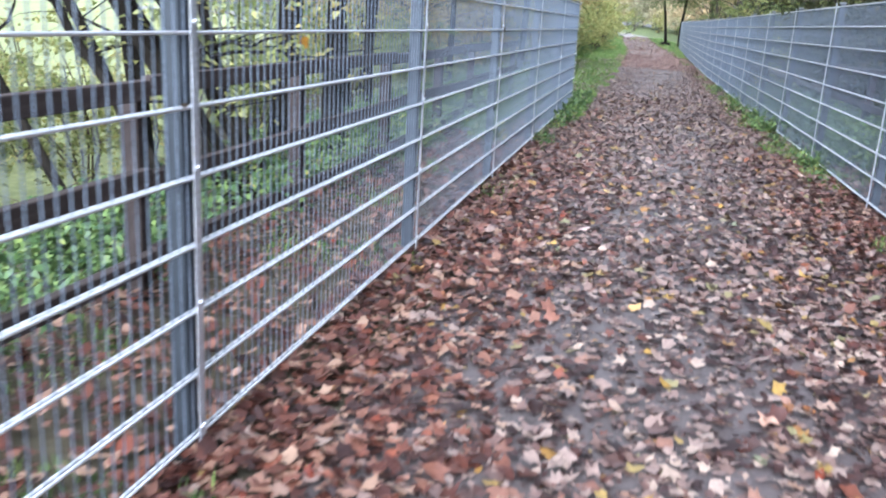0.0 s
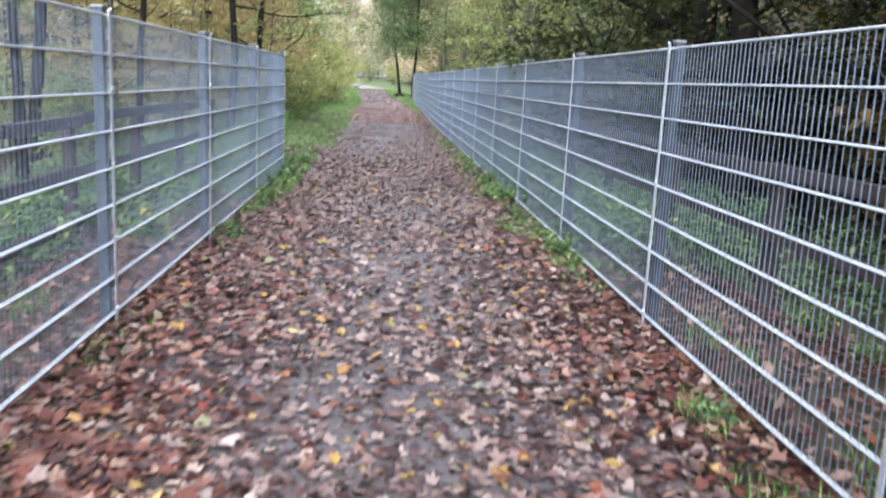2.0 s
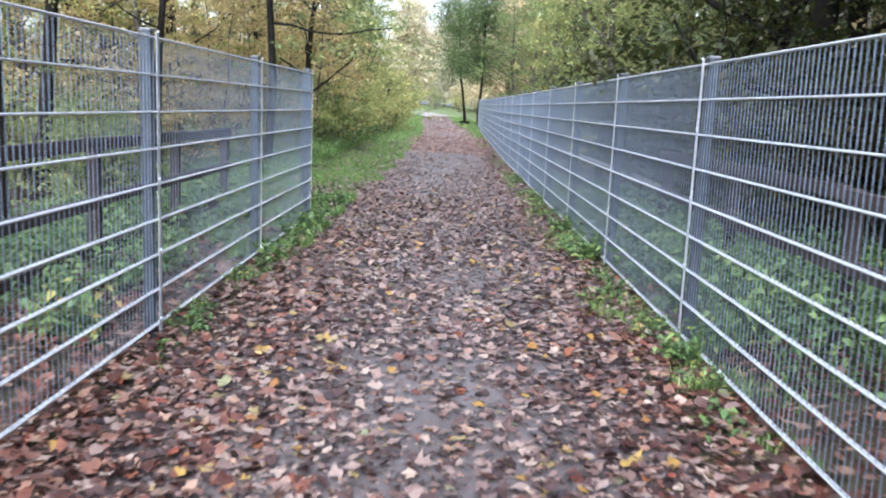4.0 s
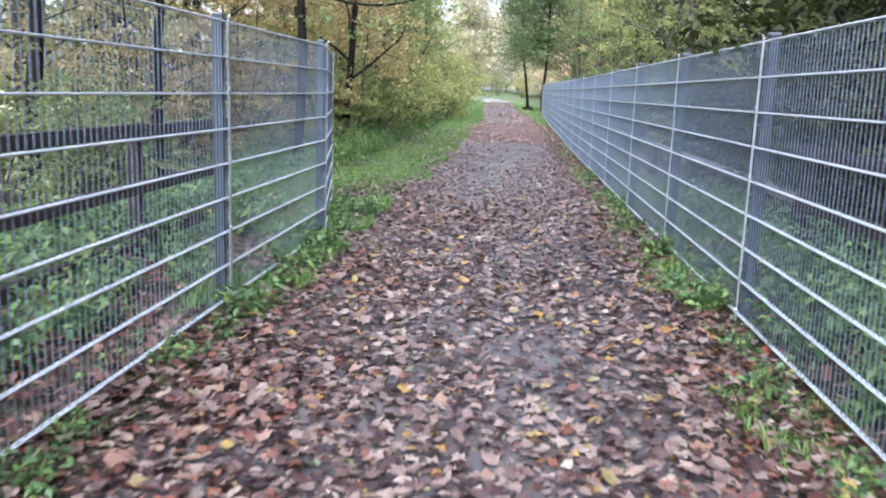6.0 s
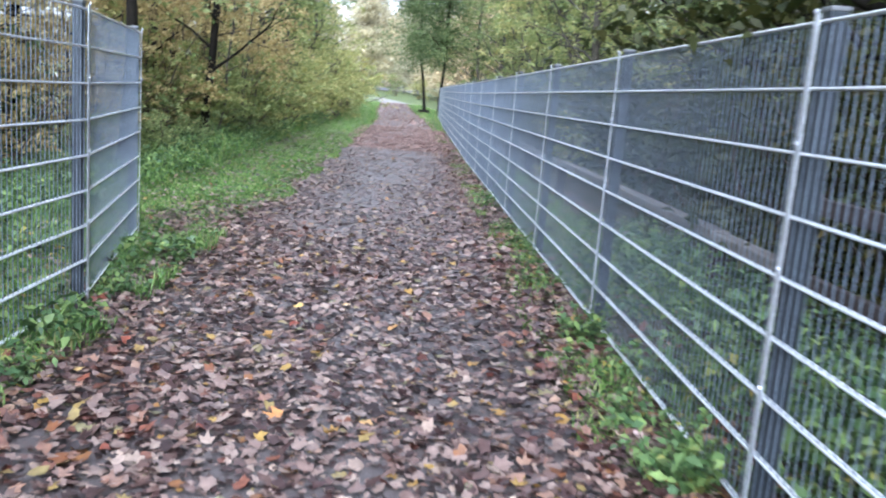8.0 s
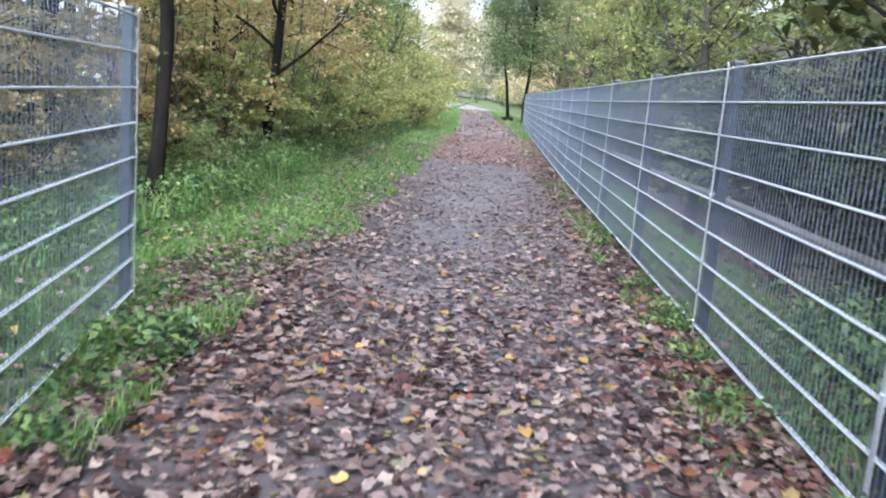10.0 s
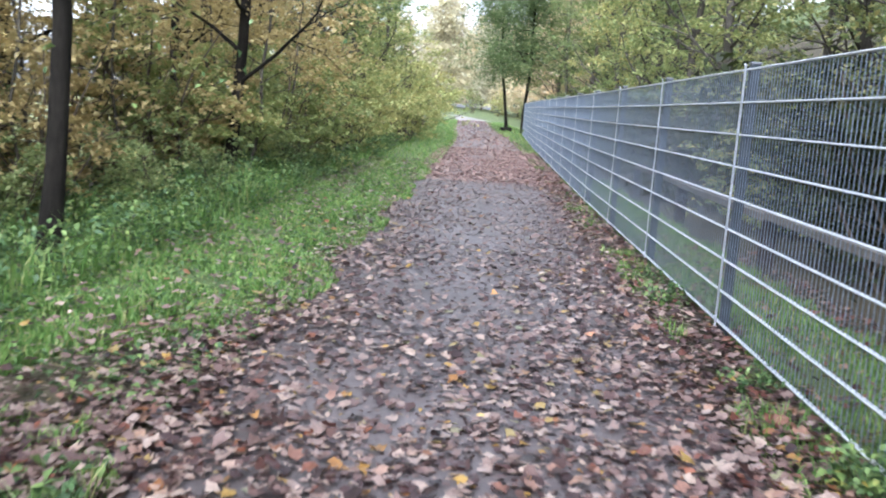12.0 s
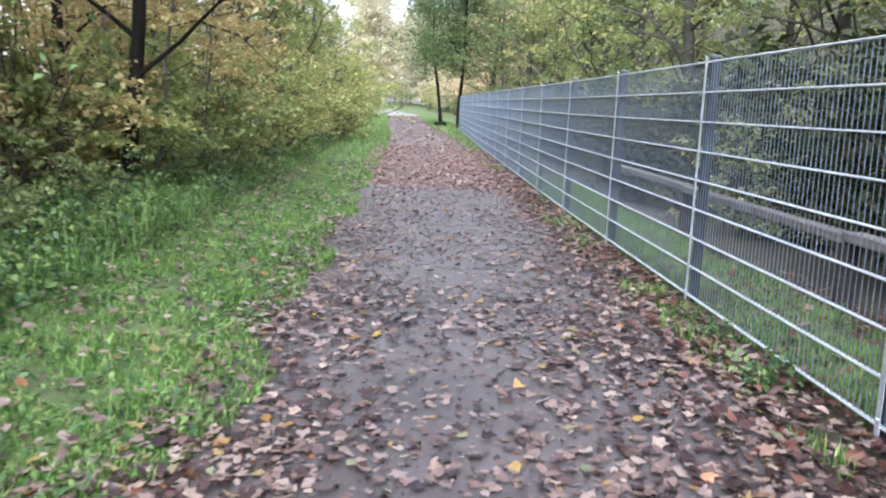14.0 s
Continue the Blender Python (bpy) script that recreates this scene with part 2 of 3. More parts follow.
def flat_leaves(xyz, size, r, outline, tilt=0.3, curl=0.35):
    """Fallen leaves with a lobed or oval outline, each tilted and curled, as fans of triangles."""
    n, k = len(xyz), len(outline)
    rad = np.array([o[0] for o in outline]) * 0.5
    ang = np.array([o[1] for o in outline])
    s = (size * r.uniform(0.4, 1.3, n))[:, None]
    rot = r.uniform(0, 2 * np.pi, n)[:, None]
    rr = rad[None] * s * r.uniform(0.68, 1.22, (n, k))
    px, py = rr * np.cos(ang + rot), rr * np.sin(ang + rot)
    tx, ty = r.normal(0, tilt, (n, 1)), r.normal(0, tilt, (n, 1))
    cd = r.uniform(0, 2 * np.pi, n)[:, None]
    q = px * np.cos(cd) + py * np.sin(cd)
    pz = tx * px + ty * py + curl * r.uniform(-0.4, 1.2, (n, 1)) * q * q / s * 2
    pz += s * r.uniform(-0.07, 0.07, (n, k))
    pz -= np.minimum(pz.min(1, keepdims=True), 0)
    rim = np.stack([px, py, pz], 2)
    mid = rim.mean(1, keepdims=True) * [[[0, 0, 1]]] * 0.8
    v = (np.concatenate([rim, mid], 1) + np.asarray(xyz)[:, None]).reshape(-1, 3)
    i = np.arange(k)
    f = np.stack([i, (i + 1) % k, np.full(k, k)], 1)
    return v, (f[None] + (np.arange(n) * (k + 1))[:, None, None]).reshape(-1, 3)


# ---- lie of the land ----
SPACING = 2.5026
X_RIGHT, Y_RIGHT = 1.4977, 4.578
X_LEFT, LEAN_LEFT, Y_LEFT = -1.6711, 0.0095, 1.8169


def rise(y):
    """Height of the path: level, then a gentle climb."""
    return np.interp(y, [-500, 26, 60, 70, 84, 100, 140, 900], [0, 0, 0.15, 0.25, 0.42, 0.95, 1.6, 1.6])


def right_line(y):
    """The wire fence on the path's far side bends gently away."""
    return X_RIGHT + np.interp(y, [0, 27, 45, 60], [0, 0, 0.13, 0.37])


def middle(y):
    """Centre line of the path, which swings away at its far end."""
    return np.interp(y, [-100, 44, 52, 60, 70, 85, 110, 150], [0, 0, -0.15, -0.5, -0.85, -1.25, -1.9, -3])


def land(x, y):
    x, y = np.asarray(x, float), np.asarray(y, float)
    u = x - middle(y)
    bridge = np.interp(y, [-40, 13, 19, 60], [1, 1, 0.35, 0.3])
    left = np.interp(u, [-400, -40, -9, -3.2, -2.6], [0, -0.5, -1.5, -0.15, 0]) * bridge
    right = np.interp(u, [2.4, 3.2, 6.5, 12, 25, 60, 400], [0, -0.2, -0.45, 2.6, 10, 22, 50])
    swell = 0.12 * np.sin(x * 0.7 + 1.3) * np.sin(y * 0.43) * (np.abs(u) > 3.0)
    return rise(y) + np.where(u < 0, left, right) + swell


# ---- ground, path, far lane ----
gx = np.concatenate([np.linspace(-400, -30, 14), np.linspace(-24, -6, 14), np.linspace(-5.2, 5.2, 27), np.linspace(6, 24, 14), np.linspace(30, 400, 14)])
gy = np.concatenate([np.linspace(-300, -20, 8), np.linspace(-12, 60, 73), np.linspace(64, 160, 25), np.linspace(180, 900, 12)])
GX, GY = np.meshgrid(gx, gy)
gv = np.stack([GX.ravel(), GY.ravel(), land(GX.ravel(), GY.ravel()) - 0.012], 1)
nx = len(gx)
gi, gj = np.meshgrid(np.arange(len(gy) - 1), np.arange(nx - 1), indexing="ij")
gq = (gi * nx + gj).ravel()
ground_mesh = mesh_arrays("ground", gv, np.stack([gq, gq + 1, gq + nx + 1, gq + nx], 1), SOIL, True)
ground_mesh.materials.append(MEADOW)
ground_mesh.materials.append(THATCH)
ground_mesh.polygons.foreach_set("material_index", np.where((gv[gq, 0] < -10.0) & (gv[gq, 1] < 112), 1, np.where(gv[gq, 1] > 70, 2, 0)).astype(np.int32))
tagged(new("ground", ground_mesh), "dark woodland soil with a pale meadow beyond the thicket", "ground", kind="structure")


def ribbon(name, ys, left, right, lift, mat, across=12):
    ys = np.asarray(ys)
    s = np.linspace(0, 1, across)
    X = left[:, None] * (1 - s) + right[:, None] * s
    Y = np.repeat(ys[:, None], across, 1)
    camber = 0.012 * (1 - (2 * s - 1) ** 2)
    Z = land(X, Y) + lift + camber[None]
    i, j = np.meshgrid(np.arange(len(ys) - 1), np.arange(across - 1), indexing="ij")
    q = (i * across + j).ravel()
    return new(name, mesh_arrays(name, np.stack([X.ravel(), Y.ravel(), Z.ravel()], 1), np.stack([q, q + 1, q + across + 1, q + across], 1), mat, True))


py = np.arange(-6, 86, 0.25)
wob = np.array([noise.noise((y * 0.8, 3.1, 0)) for y in py])
wob2 = np.array([noise.noise((y * 0.9, 9.7, 0)) for y in py])
mid_line = middle(py)
tagged(ribbon("path", py, mid_line - 1.28 + 0.09 * wob, mid_line + 1.08 + 0.1 * wob2, 0.0, ASPHALT), "worn grey asphalt footpath strewn with fallen leaves", "path", kind="structure")
ly = np.linspace(85, 94, 8)
tagged(ribbon("road", ly, np.full(8, -60.0), np.linspace(0.4, -2.5, 8), 0.006, PALE, 30), "pale gravel lane crossing the far end of the path", "road", kind="structure")

vy = np.arange(19.2, 92, 0.5)
v_out = np.array([noise.noise((y * 0.7, 5.3, 0)) for y in vy])
tagged(ribbon("verge", vy, middle(vy) - 2.85 + 0.25 * v_out, middle(vy) - np.interp(vy, [19.2, 20.2], [1.75, 1.3]), 0.004, THATCH, 8), "mossy turf under the grass beside the path", "verge", kind="structure")

ry = np.arange(16, 36, 0.5)
tagged(ribbon("verge", ry, np.full(len(ry), 1.62), 2.3 + 0.2 * np.sin(ry * 1.3), 0.004, THATCH, 6), "thin turf strip behind the wire mesh", "verge", kind="structure")

# ---- wire mesh fences ----
WIRE_Z = [0.075 + 0.2 * k for k in range(9)]


def rod(x, z, length, radius, sides):
    v, f = tube([(x, 0.0, z), (x, length / 2, z), (x, length, z)], [radius] * 3, sides)
    return v, f


def upright(y, z0, z1, radius):
    return tube([(0, y, z0), (0, y, z1)], [radius] * 2, 5)


def twin_wire(length):
    """Two horizontal rods, one on each face of the uprights."""
    return mesh_arrays("horizontal_wire", *joined([rod(-0.0075, 0, length, 0.0054, 6), rod(0.0075, 0, length, 0.0054, 6)]), ZINC, True)


WIRE_FULL, WIRE_SHORT = twin_wire(SPACING - 0.004), twin_wire(2.36)
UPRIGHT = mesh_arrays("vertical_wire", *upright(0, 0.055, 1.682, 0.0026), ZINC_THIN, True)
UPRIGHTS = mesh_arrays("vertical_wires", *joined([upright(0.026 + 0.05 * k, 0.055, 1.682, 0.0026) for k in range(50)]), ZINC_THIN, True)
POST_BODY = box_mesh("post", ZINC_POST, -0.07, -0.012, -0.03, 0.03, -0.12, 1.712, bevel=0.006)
POST_BAR = box_mesh("cover_bar", BAR, 0.013, 0.018, -0.018, 0.018, 0.03, 1.7, bevel=0.0015)
POST_CAP = box_mesh("cap", PLASTIC, -0.074, -0.008, -0.034, 0.034, 1.708, 1.724, bevel=0.005)
bolt_bm = bmesh.new()
bmesh.ops.create_cone(bolt_bm, cap_ends=True, segments=6, radius1=0.0085, radius2=0.007, depth=0.008, matrix=pose(0.021, 0, 0, 0, 90, 0))
BOLT = bm_mesh("bolt", bolt_bm, BAR)


def fence_post(fence, m):
    """The post stands behind the mesh (towards -x); a flat bar clamps the mesh on the path's side."""
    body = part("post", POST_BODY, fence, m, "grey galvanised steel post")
    part("cover_bar", POST_BAR, body, label="bright zinc clamping bar")
    part("cap", POST_CAP, body, label="dark grey plastic cap")
    for z in WIRE_Z[::2]:
        part("bolt", BOLT, body, pose(0, 0, z + 0.03))


def mesh_panel(fence, m, length, wire, single):
    """Nine twin wires and the uprights between two posts."""
    for z in WIRE_Z:
        part("horizontal_wire", wire, fence, m @ pose(0, 0, z))
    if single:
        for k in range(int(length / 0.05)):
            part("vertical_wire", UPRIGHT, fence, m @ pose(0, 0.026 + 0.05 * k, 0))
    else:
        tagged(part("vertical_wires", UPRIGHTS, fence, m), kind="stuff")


# the fence on the open side: straight, then one panel turned away from the path
fence_a = tagged(new("wire_mesh_fence"), "galvanised double-wire mesh fence whose last panel turns away from the path", "fence", "wire mesh fences")
for i in range(-2, 5):
    y = Y_LEFT + SPACING * i
    m = pose(X_LEFT + LEAN_LEFT * y, y, 0, 0, 0, -math.degrees(math.atan(LEAN_LEFT)))
    mesh_panel(fence_a, m, SPACING, WIRE_FULL, i >= 0)
    fence_post(fence_a, m)
y5 = Y_LEFT + SPACING * 5
turned = pose(X_LEFT + LEAN_LEFT * y5, y5, 0, 0, 0, 10.6)
fence_post(fence_a, pose(X_LEFT + LEAN_LEFT * y5, y5, 0, 0, 0, 4))
mesh_panel(fence_a, turned, 2.36, WIRE_SHORT, True)
fence_post(fence_a, turned @ pose(0, 2.36 - 0.02, 0))
# the long fence, which faces the path the other way round
fence_b = tagged(new("wire_mesh_fence"), "long galvanised double-wire mesh fence running into the distance", "fence", "wire mesh fences")
for i in range(-3, 22):
    y0, y1 = Y_RIGHT + SPACING * i, Y_RIGHT + SPACING * (i + 1)
    x0, x1 = float(right_line(y0)), float(right_line(y1))
    z0, z1 = float(rise(y0)), float(rise(y1))
    yaw = math.degrees(math.atan2(x0 - x1, y1 - y0))
    tilt = math.degrees(math.atan2(z1 - z0, y1 - y0))
    mesh_panel(fence_b, pose(x0, y0, z0, tilt, 0, yaw), SPACING, WIRE_FULL, 0 <= i < 6)
    fence_post(fence_b, pose(x0, y0, z0, 0, 0, 180 + yaw))

# ---- wooden post and rail fences behind the wire ----
RAIL_UNIT = box_mesh("rail", WOOD, -0.028, 0.028, 0, 1, -0.09, 0.0, bevel=0.006)
RAIL_PALE = box_mesh("rail", WOOD_PALE, -0.07, 0.07, 0, 1, -0.07, 0.0, bevel=0.01)
WOOD_POST = box_mesh("post", WOOD, -0.045, 0.045, -0.045, 0.045, -0.4, 0.99, bevel=0.008)
WOOD_STUMP = box_mesh("post", WOOD, -0.06, 0.06, -0.06, 0.06, -0.4, 0.5, bevel=0.008)


def rail_fence(label, x, posts, tops, post_mesh, rail_mesh, side):
    thing = tagged(new("wooden_fence"), label, "fence", "wooden rail fences")
    thing.matrix_basis = pose(x, posts[0], 0)
    for k, y in enumerate(posts):
        part("post", post_mesh, thing, pose(0.004 * math.sin(7 * k), y - posts[0], 0, 0, 0.6 * math.sin(3 * k), 2 * math.sin(5 * k)))
    for top in tops:
        for k in range(len(posts) - 1):
            length = posts[k + 1] - posts[k] - 0.006
            sag = 0.012 * math.sin(4.1 * k + 9 * top)
            part("rail", rail_mesh, thing, pose(side, posts[k] - posts[0], top + sag) @ Matrix.Diagonal((1, length, 1, 1)))
    return thing


rail_fence("dark weathered three-rail wooden fence behind the wire mesh", -2.68, [-2.9, -0.9, 1.13, 3.13, 5.07, 7.15, 9.27, 11.12, 13.1, 14.9], (1.02, 0.6, 0.22), WOOD_POST, RAIL_UNIT, 0.076)
rail_fence("dark weathered two-rail wooden fence along the shaded woodland", 2.52, [-2.2, -0.2, 1.7, 3.7, 5.7, 7.66, 9.7, 11.9, 14.15], (1.0, 0.58), WOOD_POST, RAIL_UNIT, -0.076)
rail_fence("low grey timber barrier rail on short posts", 2.56, [14.35, 15.4, 18.75, 22.0, 25.5, 28.9], (0.57,), WOOD_STUMP, RAIL_PALE, 0.0)


# ---- trees and bushes ----
def limb(start, direction, length, radius, r, steps=6, wander=0.18, lift=0.05):
    p, d = np.array(start, float), np.array(direction, float)
    d /= np.linalg.norm(d)
    pts = [p.copy()]
    for _ in range(steps):
        d = d + r.normal(0, wander, 3) + [0, 0, lift]
        d /= np.linalg.norm(d)
        p = p + d * length / steps
        pts.append(p.copy())
    return np.array(pts), np.linspace(radius, radius * 0.3, steps + 1)


def grow(seed, height, radius, first, limbs, reach, lean=(0, 0), sides=9, sub=3, thin=False):
    """Trunk, limbs and twigs as one branching set of tubes, and the places where leaves hang."""
    r = np.random.default_rng(seed)
    n = 9
    zs = np.linspace(-0.3, height, n)
    path = np.stack([lean[0] * zs / height + np.cumsum(r.normal(0, 0.07, n)), lean[1] * zs / height + np.cumsum(r.normal(0, 0.05, n)), zs], 1)
    rad = radius * np.interp(zs, [-0.3, 0.15, height * 0.5, height], [1.5, 1.08, 0.75, 0.15])
    trunk, wood, tips = [tube(path, rad, sides)], [], []
    for k in range(limbs):
        f = first + (0.98 - first) * (k + r.uniform(0, 0.8)) / limbs
        base = np.array([np.interp(f * height, zs, path[:, a]) for a in range(3)])
        a = k * 2.4 + r.uniform(-0.5, 0.5)
        ln = reach * r.uniform(0.6, 1.15) * (1.15 - 0.6 * f)
        pts, rr = limb(base, (math.cos(a), math.sin(a), r.uniform(0.1, 0.7)), ln, radius * 0.38 * (1.2 - 0.7 * f), r)
        own = [tube(pts[::2] if thin else pts, rr[::2] if thin else rr, 3 if thin else 5)]
        tips += [pts[-1], pts[-2]]
        for _ in range(sub):
            j = r.integers(2, len(pts) - 1)
            tp, tr = limb(pts[j], (*r.normal(0, 1, 2), r.uniform(-0.15, 0.6)), ln * r.uniform(0.3, 0.55), rr[j] * 0.6, r, 4, 0.25)
            own.append(tube(tp[::2] if thin else tp, tr[::2] if thin else tr, 3 if thin else 4))
            tips += [tp[-1], tp[2]]
        wood.append(joined(own))
    return trunk[0], wood, np.array(tips), r


def sprays(tips, n, spread, r):
    """Leaf places in layered, slightly drooping sprays about the twigs, with gaps between them."""
    k = len(tips)
    hub = tips[r.integers(0, k, max(4, n // 26))] + r.normal(0, spread * 0.75, (max(4, n // 26), 3)) * [1, 1, 0.8]
    way = r.uniform(0, 2 * np.pi, len(hub))
    pick = r.integers(0, len(hub), n)
    along, across = r.normal(0, spread * 0.55, n), r.normal(0, spread * 0.3, n)
    a = way[pick]
    off = np.stack([along * np.cos(a) - across * np.sin(a), along * np.sin(a) + across * np.cos(a), r.normal(0, spread * 0.13, n) - 0.3 * np.abs(along)], 1)
    return hub[pick] + off


def tree(label, seed, height, radius, first, limbs, reach, leaves, size, spread, bark, leaf, lean=(0, 0), sub=3, sag=0.0, split=False):
    thing = tagged(new("tree"), label, "tree", "woodland trees")
    trunk, wood, tips, r = grow(seed, height, radius, first, limbs, reach, lean, sides=9 if split else 6, sub=sub, thin=not split)
    part("trunk", mesh_arrays("trunk", *(trunk if split else joined([trunk] + wood)), bark, True), thing)
    if split:
        for w in wood:
            part("limb", mesh_arrays("limb", *w, bark, True), thing)
    per = max(1, leaves // len(tips))
    c = sprays(tips, len(tips) * per, spread, r)
    c[:, 2] -= sag * r.uniform(0, 1, len(c))
    part("crown", mesh_arrays("crown", *leaf_cards(c, size, r, 1.1), leaf), thing)
    return thing


def bush(label, seed, height, width, stems, leaves, size, leaf):
    thing = tagged(new("bush"), label, "bush", "woodland bushes")
    r = np.random.default_rng(seed)
    wood, tips = [], []
    for k in range(stems):
        a, out = r.uniform(0, 6.28), r.uniform(0.15, 0.8)
        pts, rr = limb((r.normal(0, 0.12), r.normal(0, 0.12), -0.1), (math.cos(a) * out, math.sin(a) * out, 1), height * r.uniform(0.7, 1.1), 0.022, r, 7, 0.16, -0.02)
        pts[:, :2] *= width / (0.6 * height + 0.4)
        wood.append(tube(pts[::2], rr[::2], 3))
        tips += list(pts[2:])
        for _ in range(3):
            j = r.integers(2, 6)
            tp, tr = limb(pts[j], (*r.normal(0, 1, 2), 0.3), height * 0.3, 0.008, r, 4, 0.25)
            wood.append(tube(tp[::2], tr[::2], 3))
            tips += list(tp[1:])
    tips = np.array(tips)
    c = sprays(tips, leaves, 0.15 * width + 0.06, r)
    c[:, 2] = np.abs(c[:, 2]) + 0.02
    tagged(part("branchwork", mesh_arrays("branchwork", *joined(wood), STEM, True), thing), kind="stuff")
    part("foliage", mesh_arrays("foliage", *leaf_cards(c, size, r, 1.0), leaf), thing)
    return thing


def stand(x, y, turn=0, scale=1.0, dz=0.0):
    return pose(x, y, float(land(x, y)) + dz, 0, 0, turn) @ Matrix.Scale(scale, 4)


def planted(source, spots):
    """Sets a thing at the first spot and copies of it at the others."""
    for k, (x, y, turn, scale) in enumerate(spots):
        if k == 0:
            source.matrix_basis = stand(x, y, turn, scale)
        else:
            ob = copy_thing(source, stand(x, y, turn, 1.0))
            ob.scale = (scale,) * 3


def scatter(n, x0, x1, y0, y1, seed, lo=0.8, hi=1.25, gap=1.0):
    r, spots = np.random.default_rng(seed), []
    for _ in range(n * 12):
        x, y = r.uniform(x0, x1), r.uniform(y0, y1)
        if all((x - a) ** 2 + (y - b) ** 2 > gap * gap for a, b, _, _ in spots):
            spots.append((x, y, r.uniform(0, 360), r.uniform(lo, hi)))
        if len(spots) == n:
            break
    return spots


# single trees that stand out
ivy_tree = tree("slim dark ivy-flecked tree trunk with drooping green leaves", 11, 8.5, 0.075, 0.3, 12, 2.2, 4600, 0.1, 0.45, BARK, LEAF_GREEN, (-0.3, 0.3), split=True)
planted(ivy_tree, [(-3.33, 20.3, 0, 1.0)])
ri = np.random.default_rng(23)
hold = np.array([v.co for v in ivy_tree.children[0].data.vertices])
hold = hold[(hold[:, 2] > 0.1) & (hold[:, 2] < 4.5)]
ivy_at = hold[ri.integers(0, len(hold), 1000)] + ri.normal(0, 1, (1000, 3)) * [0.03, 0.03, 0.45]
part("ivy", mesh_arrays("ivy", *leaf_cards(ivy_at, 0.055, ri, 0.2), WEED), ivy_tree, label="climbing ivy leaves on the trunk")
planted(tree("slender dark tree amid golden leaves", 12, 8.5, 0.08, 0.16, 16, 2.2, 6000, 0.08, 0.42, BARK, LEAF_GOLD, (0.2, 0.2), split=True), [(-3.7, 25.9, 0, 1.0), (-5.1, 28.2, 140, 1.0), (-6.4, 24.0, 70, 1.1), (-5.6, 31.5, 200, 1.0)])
# Further oak copies, crowns mostly out of view, are added to block sky light.
planted(tree("large dark oak trunk with spreading limbs", 13, 13.0, 0.23, 0.22, 16, 5.5, 16000, 0.095, 0.7, BARK, LEAF_SHADE, (0.2, 0), split=True), [(6.3, 19.3, 150, 1.0), (7.6, 27.0, 20, 1.0), (5.6, 9.0, 250, 0.95), (6.8, 13.6, 300, 1.0)])
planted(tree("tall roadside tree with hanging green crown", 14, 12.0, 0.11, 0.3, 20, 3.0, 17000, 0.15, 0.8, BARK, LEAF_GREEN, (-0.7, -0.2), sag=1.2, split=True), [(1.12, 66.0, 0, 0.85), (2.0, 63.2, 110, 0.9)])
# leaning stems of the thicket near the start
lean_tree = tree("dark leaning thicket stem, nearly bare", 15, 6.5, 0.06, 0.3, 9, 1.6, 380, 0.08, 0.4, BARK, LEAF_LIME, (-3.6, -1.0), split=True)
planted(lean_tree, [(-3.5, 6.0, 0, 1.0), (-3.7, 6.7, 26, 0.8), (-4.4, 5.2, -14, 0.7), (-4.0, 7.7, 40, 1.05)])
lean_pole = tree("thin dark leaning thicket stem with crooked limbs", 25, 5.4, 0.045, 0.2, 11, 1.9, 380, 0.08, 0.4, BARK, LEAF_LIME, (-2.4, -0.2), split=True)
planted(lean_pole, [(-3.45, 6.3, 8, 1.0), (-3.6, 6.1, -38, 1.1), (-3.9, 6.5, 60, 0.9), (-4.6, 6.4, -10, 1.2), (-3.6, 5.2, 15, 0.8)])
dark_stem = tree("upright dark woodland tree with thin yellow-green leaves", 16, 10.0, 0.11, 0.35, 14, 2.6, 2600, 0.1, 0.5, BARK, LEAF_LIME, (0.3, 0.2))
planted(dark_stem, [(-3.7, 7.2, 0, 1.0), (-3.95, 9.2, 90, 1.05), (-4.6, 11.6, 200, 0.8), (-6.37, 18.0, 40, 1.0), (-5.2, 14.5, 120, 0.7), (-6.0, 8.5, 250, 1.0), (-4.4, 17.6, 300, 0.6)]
        + scatter(8, -12, -6.5, 2, 40, 31, gap=2.2))
# the wood on both sides
lime_tree = tree("woodland tree with dense yellow-green foliage", 17, 9.5, 0.12, 0.1, 22, 3.0, 5700, 0.122, 0.5, BARK_GREY, LEAF_LIME)
green_tree = tree("woodland tree with dense mid-green foliage", 18, 9.5, 0.13, 0.1, 22, 3.1, 5500, 0.128, 0.5, BARK_GREY, LEAF_GREEN)
gold_tree = tree("autumn tree with golden brown foliage", 19, 8.5, 0.11, 0.1, 20, 2.8, 5000, 0.12, 0.5, BARK_GREY, LEAF_GOLD)
planted(lime_tree, [(-4.0, 46.5, 250, 0.8), (-4.4, 53.5, 310, 0.85), (-4.3, 36.0, 0, 0.85), (-4.6, 42.0, 60, 0.9), (-5.6, 48.5, 120, 1.05), (-6.5, 57.0, 180, 1.0), (-8.5, 66.0, 200, 1.0)] + scatter(11, 4.8, 8.5, 24, 74, 41, gap=3.0) + scatter(4, -12, -8, 22, 60, 42, gap=4.0) + scatter(4, -14, -9, -2, 14, 49, 0.6, 0.8, gap=3.0) + [(-7.0, 22.0, 30, 0.8), (-8.6, 19.2, 90, 0.75), (-9.2, 27.0, 10, 0.85), (-7.6, 25.2, 200, 0.7), (-10.0, 24.0, 120, 0.8), (-11.5, 20.5, 240, 0.8), (-11.0, 29.5, 300, 0.85)] + scatter(5, 5, 32, 78, 124, 53, 0.9, 1.3, gap=4.5) + scatter(5, 9, 15, 22, 75, 46, 1.0, 1.4, gap=4))
